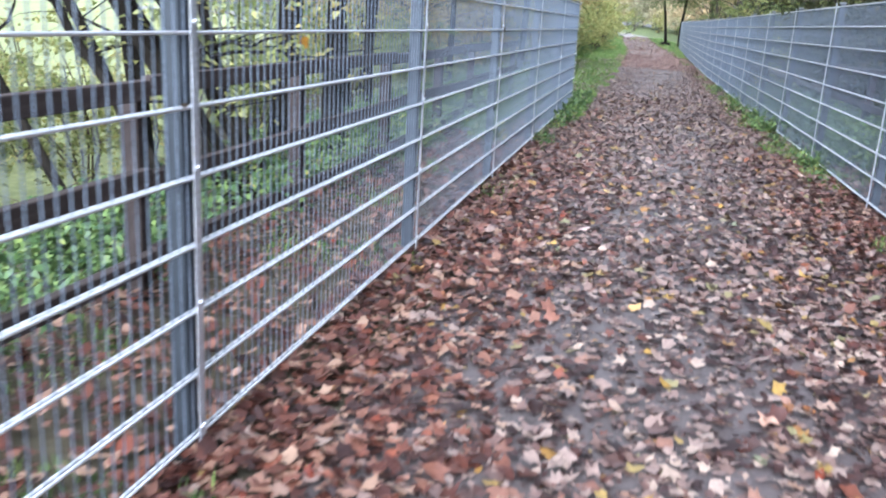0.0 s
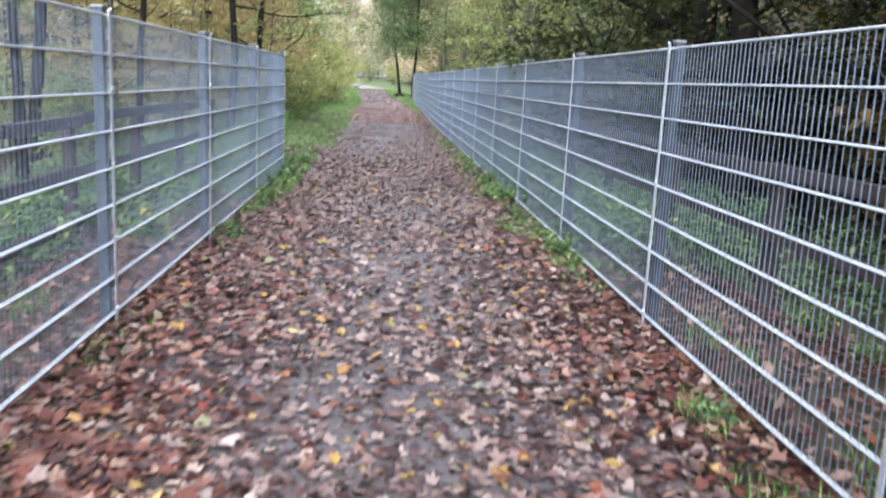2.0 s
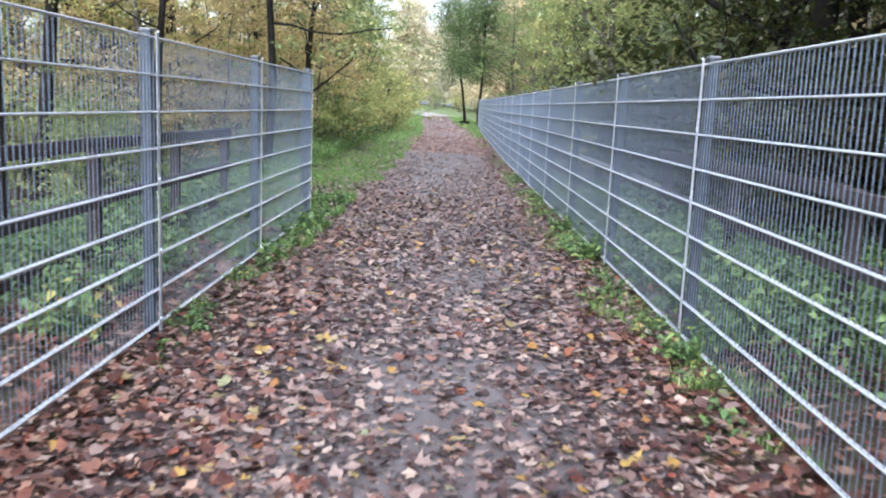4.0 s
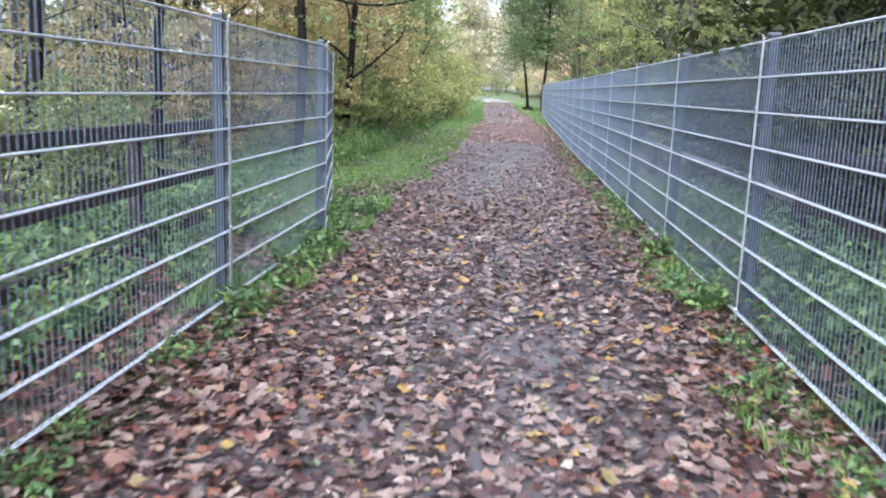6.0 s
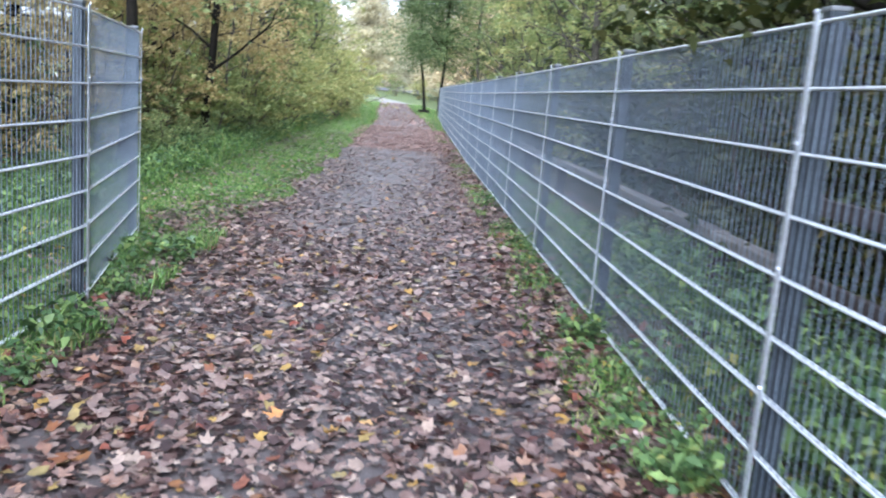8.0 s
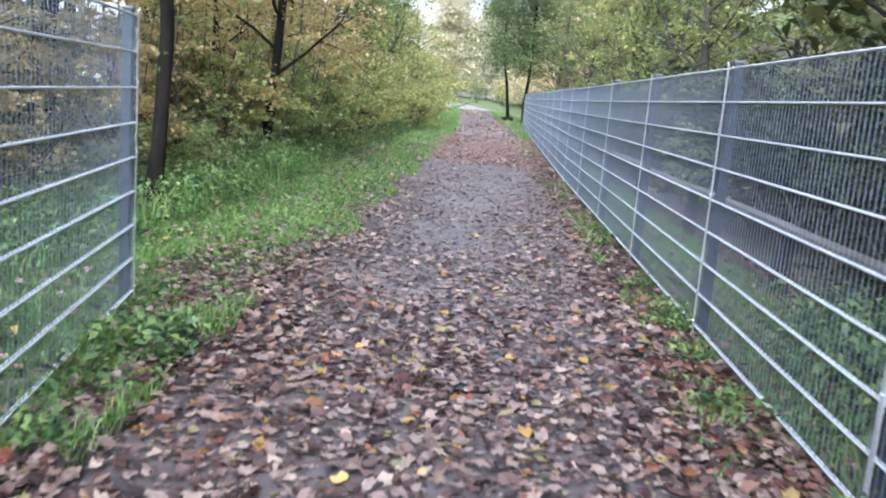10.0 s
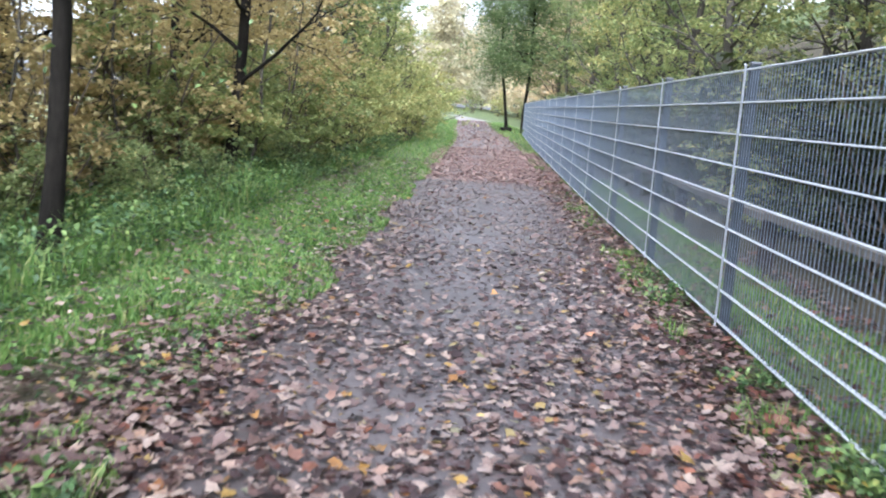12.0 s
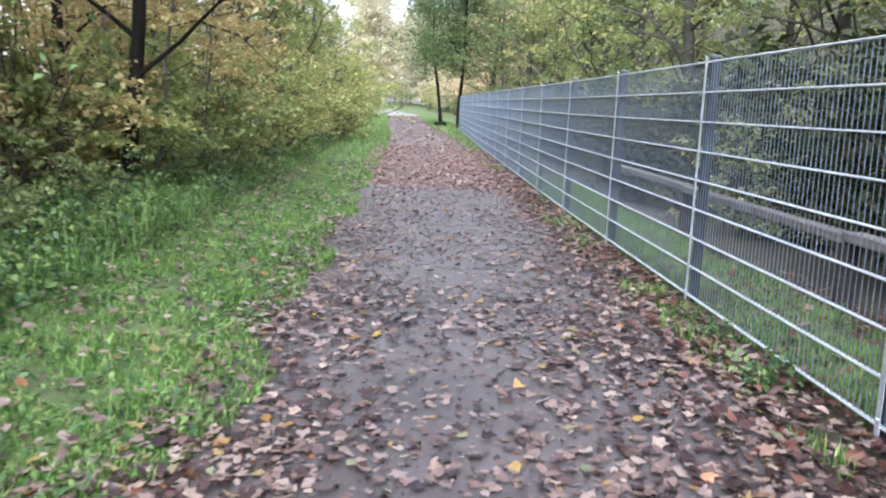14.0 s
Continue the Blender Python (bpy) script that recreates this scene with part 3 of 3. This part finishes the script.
planted(green_tree, [(3.9, 60.5, 200, 0.85), (4.2, 67.0, 320, 0.9), (-5.2, 39.0, 0, 0.9), (-6.8, 45.0, 45, 1.0), (-6.5, 62.0, 90, 0.9)] + scatter(9, 4.8, 9.5, 22, 70, 43, gap=3.4) + scatter(6, 9, 16, 20, 80, 47, 1.0, 1.5, gap=4))
dark_tree = tree("olive-brown woodland tree with leaf colour darkened for shade", 22, 10.5, 0.15, 0.12, 20, 3.4, 10000, 0.1, 0.6, BARK, LEAF_SHADE)
# The second, nearer row is added to keep light off this side.
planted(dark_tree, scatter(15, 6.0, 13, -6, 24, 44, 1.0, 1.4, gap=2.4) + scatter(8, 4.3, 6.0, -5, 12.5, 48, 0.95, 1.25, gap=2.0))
planted(gold_tree, [(-5.7, 20.4, 40, 0.6), (-6.5, 22.8, 160, 0.7), (-7.4, 19.6, 250, 0.7), (-5.4, 34.0, 0, 0.95), (-4.8, 30.8, 100, 0.9), (-7.8, 31.0, 130, 1.0), (7.5, 16.2, 0, 0.8)] + scatter(3, -12, -8, 24, 50, 45, gap=3.5))
# the far hillside, its trees paled in leaf colour for haze
pale_tree = tree("distant yellow autumn tree, haze put into its pale leaf colour", 20, 11.0, 0.1, 0.02, 26, 4.2, 5200, 0.36, 1.3, BARK_GREY, LEAF_HAZED)
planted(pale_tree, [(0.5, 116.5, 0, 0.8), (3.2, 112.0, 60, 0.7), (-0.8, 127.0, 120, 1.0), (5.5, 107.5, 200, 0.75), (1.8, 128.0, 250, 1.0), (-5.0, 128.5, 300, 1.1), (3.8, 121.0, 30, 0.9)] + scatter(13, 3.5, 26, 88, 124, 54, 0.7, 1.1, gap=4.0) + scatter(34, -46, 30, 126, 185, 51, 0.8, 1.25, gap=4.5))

# bushes along the edges
lime_bush = bush("tall leafy bush turning yellow-green", 61, 2.6, 1.5, 9, 2500, 0.084, LEAF_LIME)
green_bush = bush("dense green bush at the edge of the wood", 62, 2.0, 1.3, 8, 2100, 0.086, LEAF_GREEN)
weed_bush = bush("low clump of nettles and brambles", 63, 0.8, 0.75, 8, 900, 0.075, WEED)
planted(lime_bush, [(-3.9, 26.8, 35, 0.95), (-3.5, 28.8, 125, 1.0), (-4.6, 24.6, 215, 1.0), (-3.6, 30.5, 0, 1.0), (-3.4, 33.5, 50, 1.1), (-3.7, 37.0, 100, 1.2), (-3.5, 41.5, 150, 1.2), (-3.8, 46.0, 200, 1.3), (-4.3, 52.0, 250, 1.3), (-3.0, 44.0, 20, 1.35), (-3.1, 49.0, 140, 1.5), (-3.4, 54.5, 260, 1.7), (-3.9, 60.0, 80, 1.7), (1.0, 99.5, 0, 1.1), (3.4, 97.0, 90, 1.0), (-1.6, 102.5, 180, 1.1), (5.2, 94.0, 30, 1.2), (-4.4, 103.5, 70, 1.3), (-7.5, 105.0, 140, 1.3)] + scatter(14, -7.5, -4.2, 16, 60, 71, gap=1.8) + scatter(12, -11, -5.6, -2, 16, 78, 0.9, 1.4, gap=1.6) + scatter(14, 4.0, 7.0, 18, 72, 72, gap=1.8))
# Leaf colour carries the shade of the wood's interior.
dark_bush = bush("olive bush inside the wood, shade put into its leaf colour", 65, 2.2, 1.4, 8, 2300, 0.085, LEAF_SHADE)
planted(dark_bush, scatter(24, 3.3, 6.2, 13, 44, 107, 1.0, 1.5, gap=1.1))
planted(green_bush, [(-4.7, 18.0, 15, 0.9), (-3.4, 22.5, 0, 0.5), (-3.3, 24.3, 80, 0.45), (-3.9, 23.4, 50, 0.6), (-3.1, 27.6, 10, 0.45), (-3.5, 19.0, 120, 0.4), (-4.3, 21.5, 200, 0.6), (-3.2, 29.3, 90, 0.5), (-3.2, 66.0, 0, 0.5), (-3.6, 58.0, 40, 0.6)] + scatter(11, -8.0, -4.4, 14, 40, 73, gap=1.6) + scatter(13, 3.4, 7.0, 16, 70, 74, gap=1.8))
tan_bush = bush("tall open shrub with tan autumn leaves", 66, 2.8, 1.4, 9, 1700, 0.085, LEAF_GOLD)
planted(tan_bush, [(-4.5, 22.4, 0, 0.9), (-5.3, 24.2, 70, 1.1), (-4.4, 25.4, 140, 0.9), (-6.2, 22.0, 210, 1.2), (-5.0, 20.8, 280, 0.9), (-6.6, 25.4, 330, 1.2)])
sapling = tree("thin grey sapling with sparse tan leaves", 27, 4.2, 0.022, 0.25, 9, 0.9, 420, 0.085, 0.22, BARK_GREY, LEAF_GOLD, (0.25, 0.1))
planted(sapling, scatter(18, -5.6, -3.5, 20.5, 34, 108, 0.8, 1.25, gap=0.6))
planted(weed_bush, scatter(26, -4.4, -3.0, 15.5, 40, 75, 0.45, 0.8, gap=0.55) + scatter(18, -4.6, -3.0, 0, 16, 76, 0.6, 1.0, gap=0.6) + scatter(12, 2.9, 4.4, 10.5, 18, 77, 0.6, 1.1, gap=0.6))

# ---- weed clumps at the foot of the fences ----
def weed_clump(label, seed, height, width, stalks, leaf_size):
    """Thin stalks from one crown, each with pairs of toothed leaves that shrink upwards."""
    thing = tagged(new("weed_clump"), label, "weed", "weed clumps along the fences")
    r = np.random.default_rng(seed)
    stalk, spots, sizes = [], [], []
    for _ in range(stalks):
        a, out = r.uniform(0, 6.28), r.uniform(0.2, 1.0)
        pts, rr = limb((r.normal(0, width * 0.15), r.normal(0, width * 0.15), -0.02), (math.cos(a) * out, math.sin(a) * out, 1.0), height * r.uniform(0.55, 1.15), 0.0028, r, 5, 0.14, 0.0)
        stalk.append(tube(pts, rr, 3))
        for k in range(1, 6):
            for _ in range(3):
                spots.append(pts[k] + r.normal(0, 0.022, 3))
                sizes.append(leaf_size * (1.25 - 0.12 * k))
    v, f = leaf_cards(np.array(spots), np.array(sizes), r, 1.4, 0.35)
    v[:, 2] = np.maximum(v[:, 2], 0.004)
    tagged(part("stalkwork", mesh_arrays("stalkwork", *joined(stalk), STEM, True), thing), kind="stuff")
    part("foliage", mesh_arrays("foliage", v, f, WEED), thing)
    return thing


small_clump = weed_clump("low green weed clump among fallen leaves at the fence foot", 101, 0.15, 0.28, 16, 0.05)
tall_clump = weed_clump("knee-high clump of nettles beside the fence", 102, 0.32, 0.42, 24, 0.07)
planted(small_clump, [(1.36, 5.6, 10, 0.8), (1.42, 8.75, 80, 1.0), (1.36, 9.85, 140, 1.1), (1.33, 10.9, 200, 1.1), (1.37, 11.5, 20, 0.9), (1.34, 13.0, 260, 1.2), (1.4, 13.6, 90, 1.0), (1.3, 15.7, 320, 1.2), (1.36, 16.5, 45, 1.1), (1.37, 18.4, 75, 1.0), (1.3, 20.3, 10, 1.0), (1.38, 21.2, 190, 0.9),
                      (-1.46, 9.5, 0, 1.0), (-1.5, 9.9, 100, 0.8), (-1.47, 10.8, 160, 1.0), (-1.42, 11.3, 220, 0.8), (-1.38, 12.5, 280, 1.1), (-1.36, 13.1, 340, 1.1), (-1.4, 13.7, 60, 1.2), (-1.45, 14.6, 130, 1.3), (-1.6, 15.3, 15, 1.2), (-1.5, 16.0, 75, 1.1)])
planted(tall_clump, [(1.42, 9.2, 0, 0.8), (1.41, 12.4, 90, 0.95), (1.42, 14.3, 45, 0.8), (1.4, 17.2, 170, 0.75), (1.72, 9.6, 10, 1.0), (1.8, 10.6, 200, 1.1), (1.75, 11.6, 120, 1.2), (1.95, 12.4, 300, 1.3), (1.78, 13.4, 60, 1.2)]
        + [(2.72 + 0.1 * math.sin(2.3 * k), 4.6 + 0.52 * k, 71 * k % 360, 0.6 + 0.15 * math.sin(k * 1.7)) for k in range(14)]
        + scatter(22, 1.9, 3.2, 9.6, 18, 104, 1.0, 1.5, gap=0.35) + scatter(16, -2.9, -1.85, 8.6, 15.5, 105, 0.8, 1.3, gap=0.35))
# Rust brown is the leaf's own; its darkness is painted shade.
rust_bush = bush("bush with rusty brown autumn leaves, colour darkened for shade", 64, 2.4, 1.5, 9, 2300, 0.1, LEAF_RUST_SHADE)
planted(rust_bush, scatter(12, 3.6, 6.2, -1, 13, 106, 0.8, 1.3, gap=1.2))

# ---- grass, weeds and leaf litter ----
def blades(xy, height, width, r):
    n = len(xy)
    a, lean_a = r.uniform(0, 6.28, n), r.uniform(0, 6.28, n)
    tuft = np.array([noise.noise((x * 2.6, y * 2.6, 31.0)) for x, y in xy])
    h = height * r.uniform(0.4, 1.25, n) * np.clip(0.85 + 1.1 * tuft, 0.35, 1.7)
    z = land(xy[:, 0], xy[:, 1]) - 0.01
    c = np.stack([xy[:, 0], xy[:, 1], z], 1)
    w = np.stack([np.cos(a), np.sin(a), np.zeros(n)], 1) * (width * r.uniform(0.6, 1.4, n))[:, None]
    off = np.stack([np.cos(lean_a), np.sin(lean_a), np.zeros(n)], 1) * (h * r.uniform(0.1, 0.75, n))[:, None]
    up = np.stack([np.zeros(n), np.zeros(n), h], 1)
    v = np.stack([c - w, c + w, c + w * 0.7 + off * 0.35 + up * 0.6, c - w * 0.7 + off * 0.35 + up * 0.6, c + off + up * r.uniform(0.75, 1.0, n)[:, None]], 1).reshape(-1, 3)
    b = np.arange(n)[:, None] * 5
    f = np.concatenate([b + [0, 1, 2], b + [0, 2, 3], b + [3, 2, 4]], 0)
    return v, f


def patchy(n, x0, x1, y0, y1, r, scale, cut, seed):
    """Random places kept where a coarse noise is high, so that growth comes in tufts."""
    xy = np.stack([r.uniform(x0, x1, n), r.uniform(y0, y1, n)], 1)
    keep = np.array([noise.noise((x * scale, y * scale, seed)) for x, y in xy]) > cut
    return xy[keep]


rg = np.random.default_rng(81)
edge = lambda y: -1.2 + 0.12 * np.sin(y * 1.7) + 0.08 * np.sin(y * 4.1)
g1 = patchy(125000, -3.0, -1.1, 14.0, 34, rg, 2.2, -0.9, 1.0)
g1 = g1[g1[:, 0] < edge(g1[:, 1]) - np.interp(g1[:, 1], [14, 16.5, 17.3, 18.3, 19.0, 19.5], [0.6, 0.95, 1.0, 0.62, 0.25, 0])]
g2 = patchy(17000, -3.4, -1.15, 34, 84, rg, 1.2, -0.5, 2.0)
g2[:, 0] += middle(g2[:, 1])
g3 = patchy(26000, 1.12, 1.62, 3.0, 40, rg, 1.3, 0.18, 3.0)
g7 = patchy(8000, -1.8, -1.22, 11.4, 16.8, rg, 1.5, 0.02, 14.0)
g8 = patchy(6000, 1.05, 1.6, 8.5, 18, rg, 1.4, 0.12, 15.0)
g4 = patchy(14000, -2.6, -1.35, -1, 15, rg, 1.1, 0.3, 4.0)
g5 = np.concatenate([patchy(7000, 1.53, 2.0, 0, 14, rg, 1.1, 0.2, 5.0), patchy(30000, 1.53, 2.5, 15, 32, rg, 1.1, -0.5, 5.0)])
g6 = patchy(9000, 1.1, 3.4, 40, 84, rg, 1.0, -0.5, 6.0)
g6[:, 0] = g6[:, 0] + middle(g6[:, 1])
g9 = patchy(16000, -4.6, -2.7, 15.5, 34, rg, 1.1, -0.3, 17.0)
g10 = patchy(9000, -2.5, -1.5, 14.4, 17.3, rg, 1.3, -0.15, 18.0)
tagged(new("grass", mesh_arrays("grass", *joined([blades(g10, 0.1, 0.0048, rg), blades(g9, 0.36, 0.006, rg), blades(g1, 0.088, 0.006, rg), blades(g2, 0.13, 0.009, rg), blades(g3, 0.09, 0.004, rg), blades(g4, 0.09, 0.004, rg), blades(g7, 0.15, 0.0045, rg), blades(g8, 0.085, 0.005, rg), blades(g5, 0.1, 0.004, rg), blades(g6, 0.13, 0.01, rg)]), GRASS)),
       "bright green verge grass in uneven tufts", "grass", kind="stuff")


def weeds(xy, height, size, r, flat=1.2):
    z = land(xy[:, 0], xy[:, 1]) + height * r.uniform(0.05, 1.0, len(xy)) ** 1.3
    return leaf_cards(np.stack([xy[:, 0], xy[:, 1], z], 1), size, r, flat)


w1 = patchy(42000, -5.5, -2.6, 14, 40, rg, 1.0, -0.25, 7.0)
w2 = patchy(16000, -5.5, -2.5, -1, 15, rg, 0.9, -0.1, 8.0)
w3 = patchy(16000, 1.75, 4.5, 8.5, 17, rg, 0.9, -0.25, 9.0)
w4 = patchy(4000, 1.2, 1.7, 8.0, 30, rg, 1.2, 0.36, 10.0)
w5 = patchy(2600, -1.75, -1.35, 7.5, 17, rg, 1.3, 0.25, 11.0)
w8 = patchy(3600, -1.8, -1.25, 11.4, 16.8, rg, 1.5, 0.08, 16.0)
w6 = patchy(3000, 2.9, 4.5, 0, 9, rg, 0.9, 0.3, 12.0)
w7 = patchy(15000, -2.9, -1.25, 14.5, 34, rg, 1.6, -0.05, 13.0)
tagged(new("weeds", mesh_arrays("weeds", *joined([weeds(w7, 0.09, 0.042, rg, 2.5), weeds(w8, 0.2, 0.055, rg), weeds(w1, 0.45, 0.055, rg), weeds(w2, 0.4, 0.07, rg), weeds(w3, 0.5, 0.06, rg), weeds(w4, 0.16, 0.055, rg), weeds(w5, 0.11, 0.045, rg), weeds(w6, 0.3, 0.07, rg)]), WEED)),
       "green nettles, ivy and weeds along the fences", "weeds", kind="stuff")


def litter_spots(n, x0, x1, y0, y1, r, layers=0.02):
    xy = np.stack([r.uniform(x0, x1, n), r.uniform(y0, y1, n)], 1)
    z = land(xy[:, 0], xy[:, 1]) + 0.012 + r.uniform(0, layers, n)
    return np.concatenate([xy, z[:, None]], 1)


def thinned(p, r, keep):
    return p[r.uniform(0, 1, len(p)) < keep(p[:, 0], p[:, 1])]


rl = np.random.default_rng(91)
drift = lambda x, y: np.clip(0.5 + 0.24 * np.abs(x + 0.05) ** 1.3 + 0.3 * np.sin(x * 2.1 + y * 0.9) * np.sin(y * 1.3 - x), 0.12, 1.0)
near_leaves = thinned(litter_spots(60000, -1.75, 1.55, -0.5, 17.5, rl), rl, drift)
bare = lambda x, y: np.interp(y, [17.5, 19.5, 21.5, 24, 28, 29.5, 30.5, 36, 48], [1.1, 1.0, 0.75, 0.4, 0.2, 0.35, 1.5, 1.3, 0.8]) * drift(x, y)
mid_leaves = thinned(litter_spots(44000, -1.5, 1.5, 17.5, 42, rl), rl, bare)
far_leaves = litter_spots(5000, -1.3, 1.3, 42, 85, rl)
far_leaves[:, 0] += middle(far_leaves[:, 1])
far_leaves[:, 2] = land(far_leaves[:, 0], far_leaves[:, 1]) + 0.015
side_l = litter_spots(9500, -3.0, -1.6, -1, 15, rl, 0.03)
side_r = np.concatenate([litter_spots(6500, 1.5, 3.0, 0, 13, rl, 0.03), litter_spots(3000, 1.5, 3.2, 13, 24, rl, 0.03)])
grass_l = litter_spots(2800, -2.8, -1.2, 15, 34, rl, 0.1)
fringe = litter_spots(4200, -2.6, -1.2, 13.5, 19.2, rl, 0.03)
fringe = thinned(fringe, rl, lambda x, y: np.clip(1.25 + (x + 1.4) * 1.3, 0.05, 1))
heap = litter_spots(1600, -3.3, -2.2, 27, 33, rl, 0.05)
edge_r = litter_spots(5200, 0.85, 1.5, 13.5, 34, rl, 0.03)
edge_r = thinned(edge_r, rl, lambda x, y: np.clip((x - 0.75) * 1.6, 0.1, 1))
wet = rl.uniform(0, 1, len(near_leaves)) < np.clip((np.abs(near_leaves[:, 0] - 0.1) - 0.45) * 1.15, 0.1, 0.85) * np.interp(near_leaves[:, 1], [0, 6, 10, 16], [1, 0.9, 0.45, 0.2])
red_leaves, near_leaves = near_leaves[wet], near_leaves[~wet]
L1, L2 = near_leaves[: len(near_leaves) // 2], near_leaves[len(near_leaves) // 2:]
tagged(new("leaf_litter", mesh_arrays("leaf_litter", *joined([flat_leaves(red_leaves, 0.085, rl, LOBES, 0.2, 0.4), flat_leaves(edge_r[::2], 0.085, rl, LOBES, 0.2, 0.4), flat_leaves(np.concatenate([side_l, side_r]), 0.08, rl, OVAL, 0.25, 0.4)]), LITTER_RED)),
       "wet dark russet leaves drifted along the fences", "leaves", kind="stuff")
tagged(new("leaf_litter", mesh_arrays("leaf_litter", *joined([flat_leaves(L1, 0.085, rl, LOBES, 0.17, 0.3), flat_leaves(np.concatenate([grass_l, fringe, heap, edge_r[1::2]]), 0.072, rl, LOBES, 0.2, 0.4)]), LITTER)),
       "carpet of fallen brown and russet maple leaves", "leaves", kind="stuff")
tagged(new("leaf_litter", mesh_arrays("leaf_litter", *joined([flat_leaves(L2, 0.078, rl, LOBES, 0.2, 0.5), flat_leaves(mid_leaves[mid_leaves[:, 1] < 29.3], 0.078, rl, LOBES, 0.17, 0.3)]), LITTER)),
       "scattered oval fallen leaves, tan and pinkish brown", "leaves", kind="stuff")
tagged(new("leaf_litter", mesh_arrays("leaf_litter", *joined([flat_leaves(mid_leaves[mid_leaves[:, 1] >= 29.3], 0.078, rl, LOBES, 0.17, 0.3), flat_leaves(far_leaves, 0.11, rl, OVAL)]), LITTER_ROSE)),
       "rosy brown fallen leaves covering the far stretch of path", "leaves", kind="stuff")
crumbs = np.concatenate([litter_spots(26000, -1.6, 1.45, 0, 18, rl, 0.006), thinned(litter_spots(22000, -1.35, 1.3, 18, 34, rl, 0.006), rl, drift)])
tagged(new("leaf_crumbs", mesh_arrays("leaf_crumbs", *leaf_cards(crumbs, 0.034, rl, 6.0, 0.15), LITTER)), "small broken leaf scraps scattered over the asphalt", "leaves", kind="stuff")
# larger bright leaves lying singly on the carpet
for k in range(46):
    x, y = rl.uniform(-1.5, 1.4), rl.uniform(0.8, 21)
    v, f = flat_leaves(np.zeros((1, 3)), 0.105, rl, LOBES, 0.2, 0.6)
    ob = new("maple_leaf", mesh_arrays("maple_leaf", v, f, MAPLE))
    ob.matrix_basis = pose(x, y, float(land(x, y)) + 0.032)
    tagged(ob, "large fallen maple leaf, yellow to russet", "leaf", "bright fallen leaves")


# leaves caught in the wires
for x, y, z, size, turn in ((-1.648, 2.63, 1.235, 0.12, 20), (-1.556, 11.3, 1.46, 0.07, 70), (-1.548, 12.09, 1.46, 0.06, 10), (1.485, 15.56, 1.42, 0.08, 40), (1.485, 8.05, 1.25, 0.05, 0), (-1.598, 6.9, 1.27, 0.06, 60), (-1.645, 1.76, 1.08, 0.06, 45)):
    v, f = flat_leaves(np.zeros((1, 3)), size, rl, LOBES, 0.2, 0.3)
    ob = new("caught_leaf", mesh_arrays("caught_leaf", v, f, AMBER if size > 0.1 else STEM))
    ob.matrix_basis = pose(x, y, z, 80, turn, 60)
    tagged(ob, "withered leaf caught in the wire mesh", "leaf", "leaves caught in the fence")


# a log lying by the roadside trees
log_v, log_f = tube([(-0.36, 0, 0), (-0.34, 0, 0.01), (0, 0.03, 0.0), (0.34, 0, 0.02), (0.37, 0, 0.02)], [0.02, 0.12, 0.13, 0.11, 0.02], 10)
tagged(new("log", mesh_arrays("log", log_v, log_f, BARK, True)), "dark felled log lying on the grass beside the trees", "log").matrix_basis = pose(1.1, 65.2, float(land(1.1, 65.2)) + 0.1, 0, 0, 12)
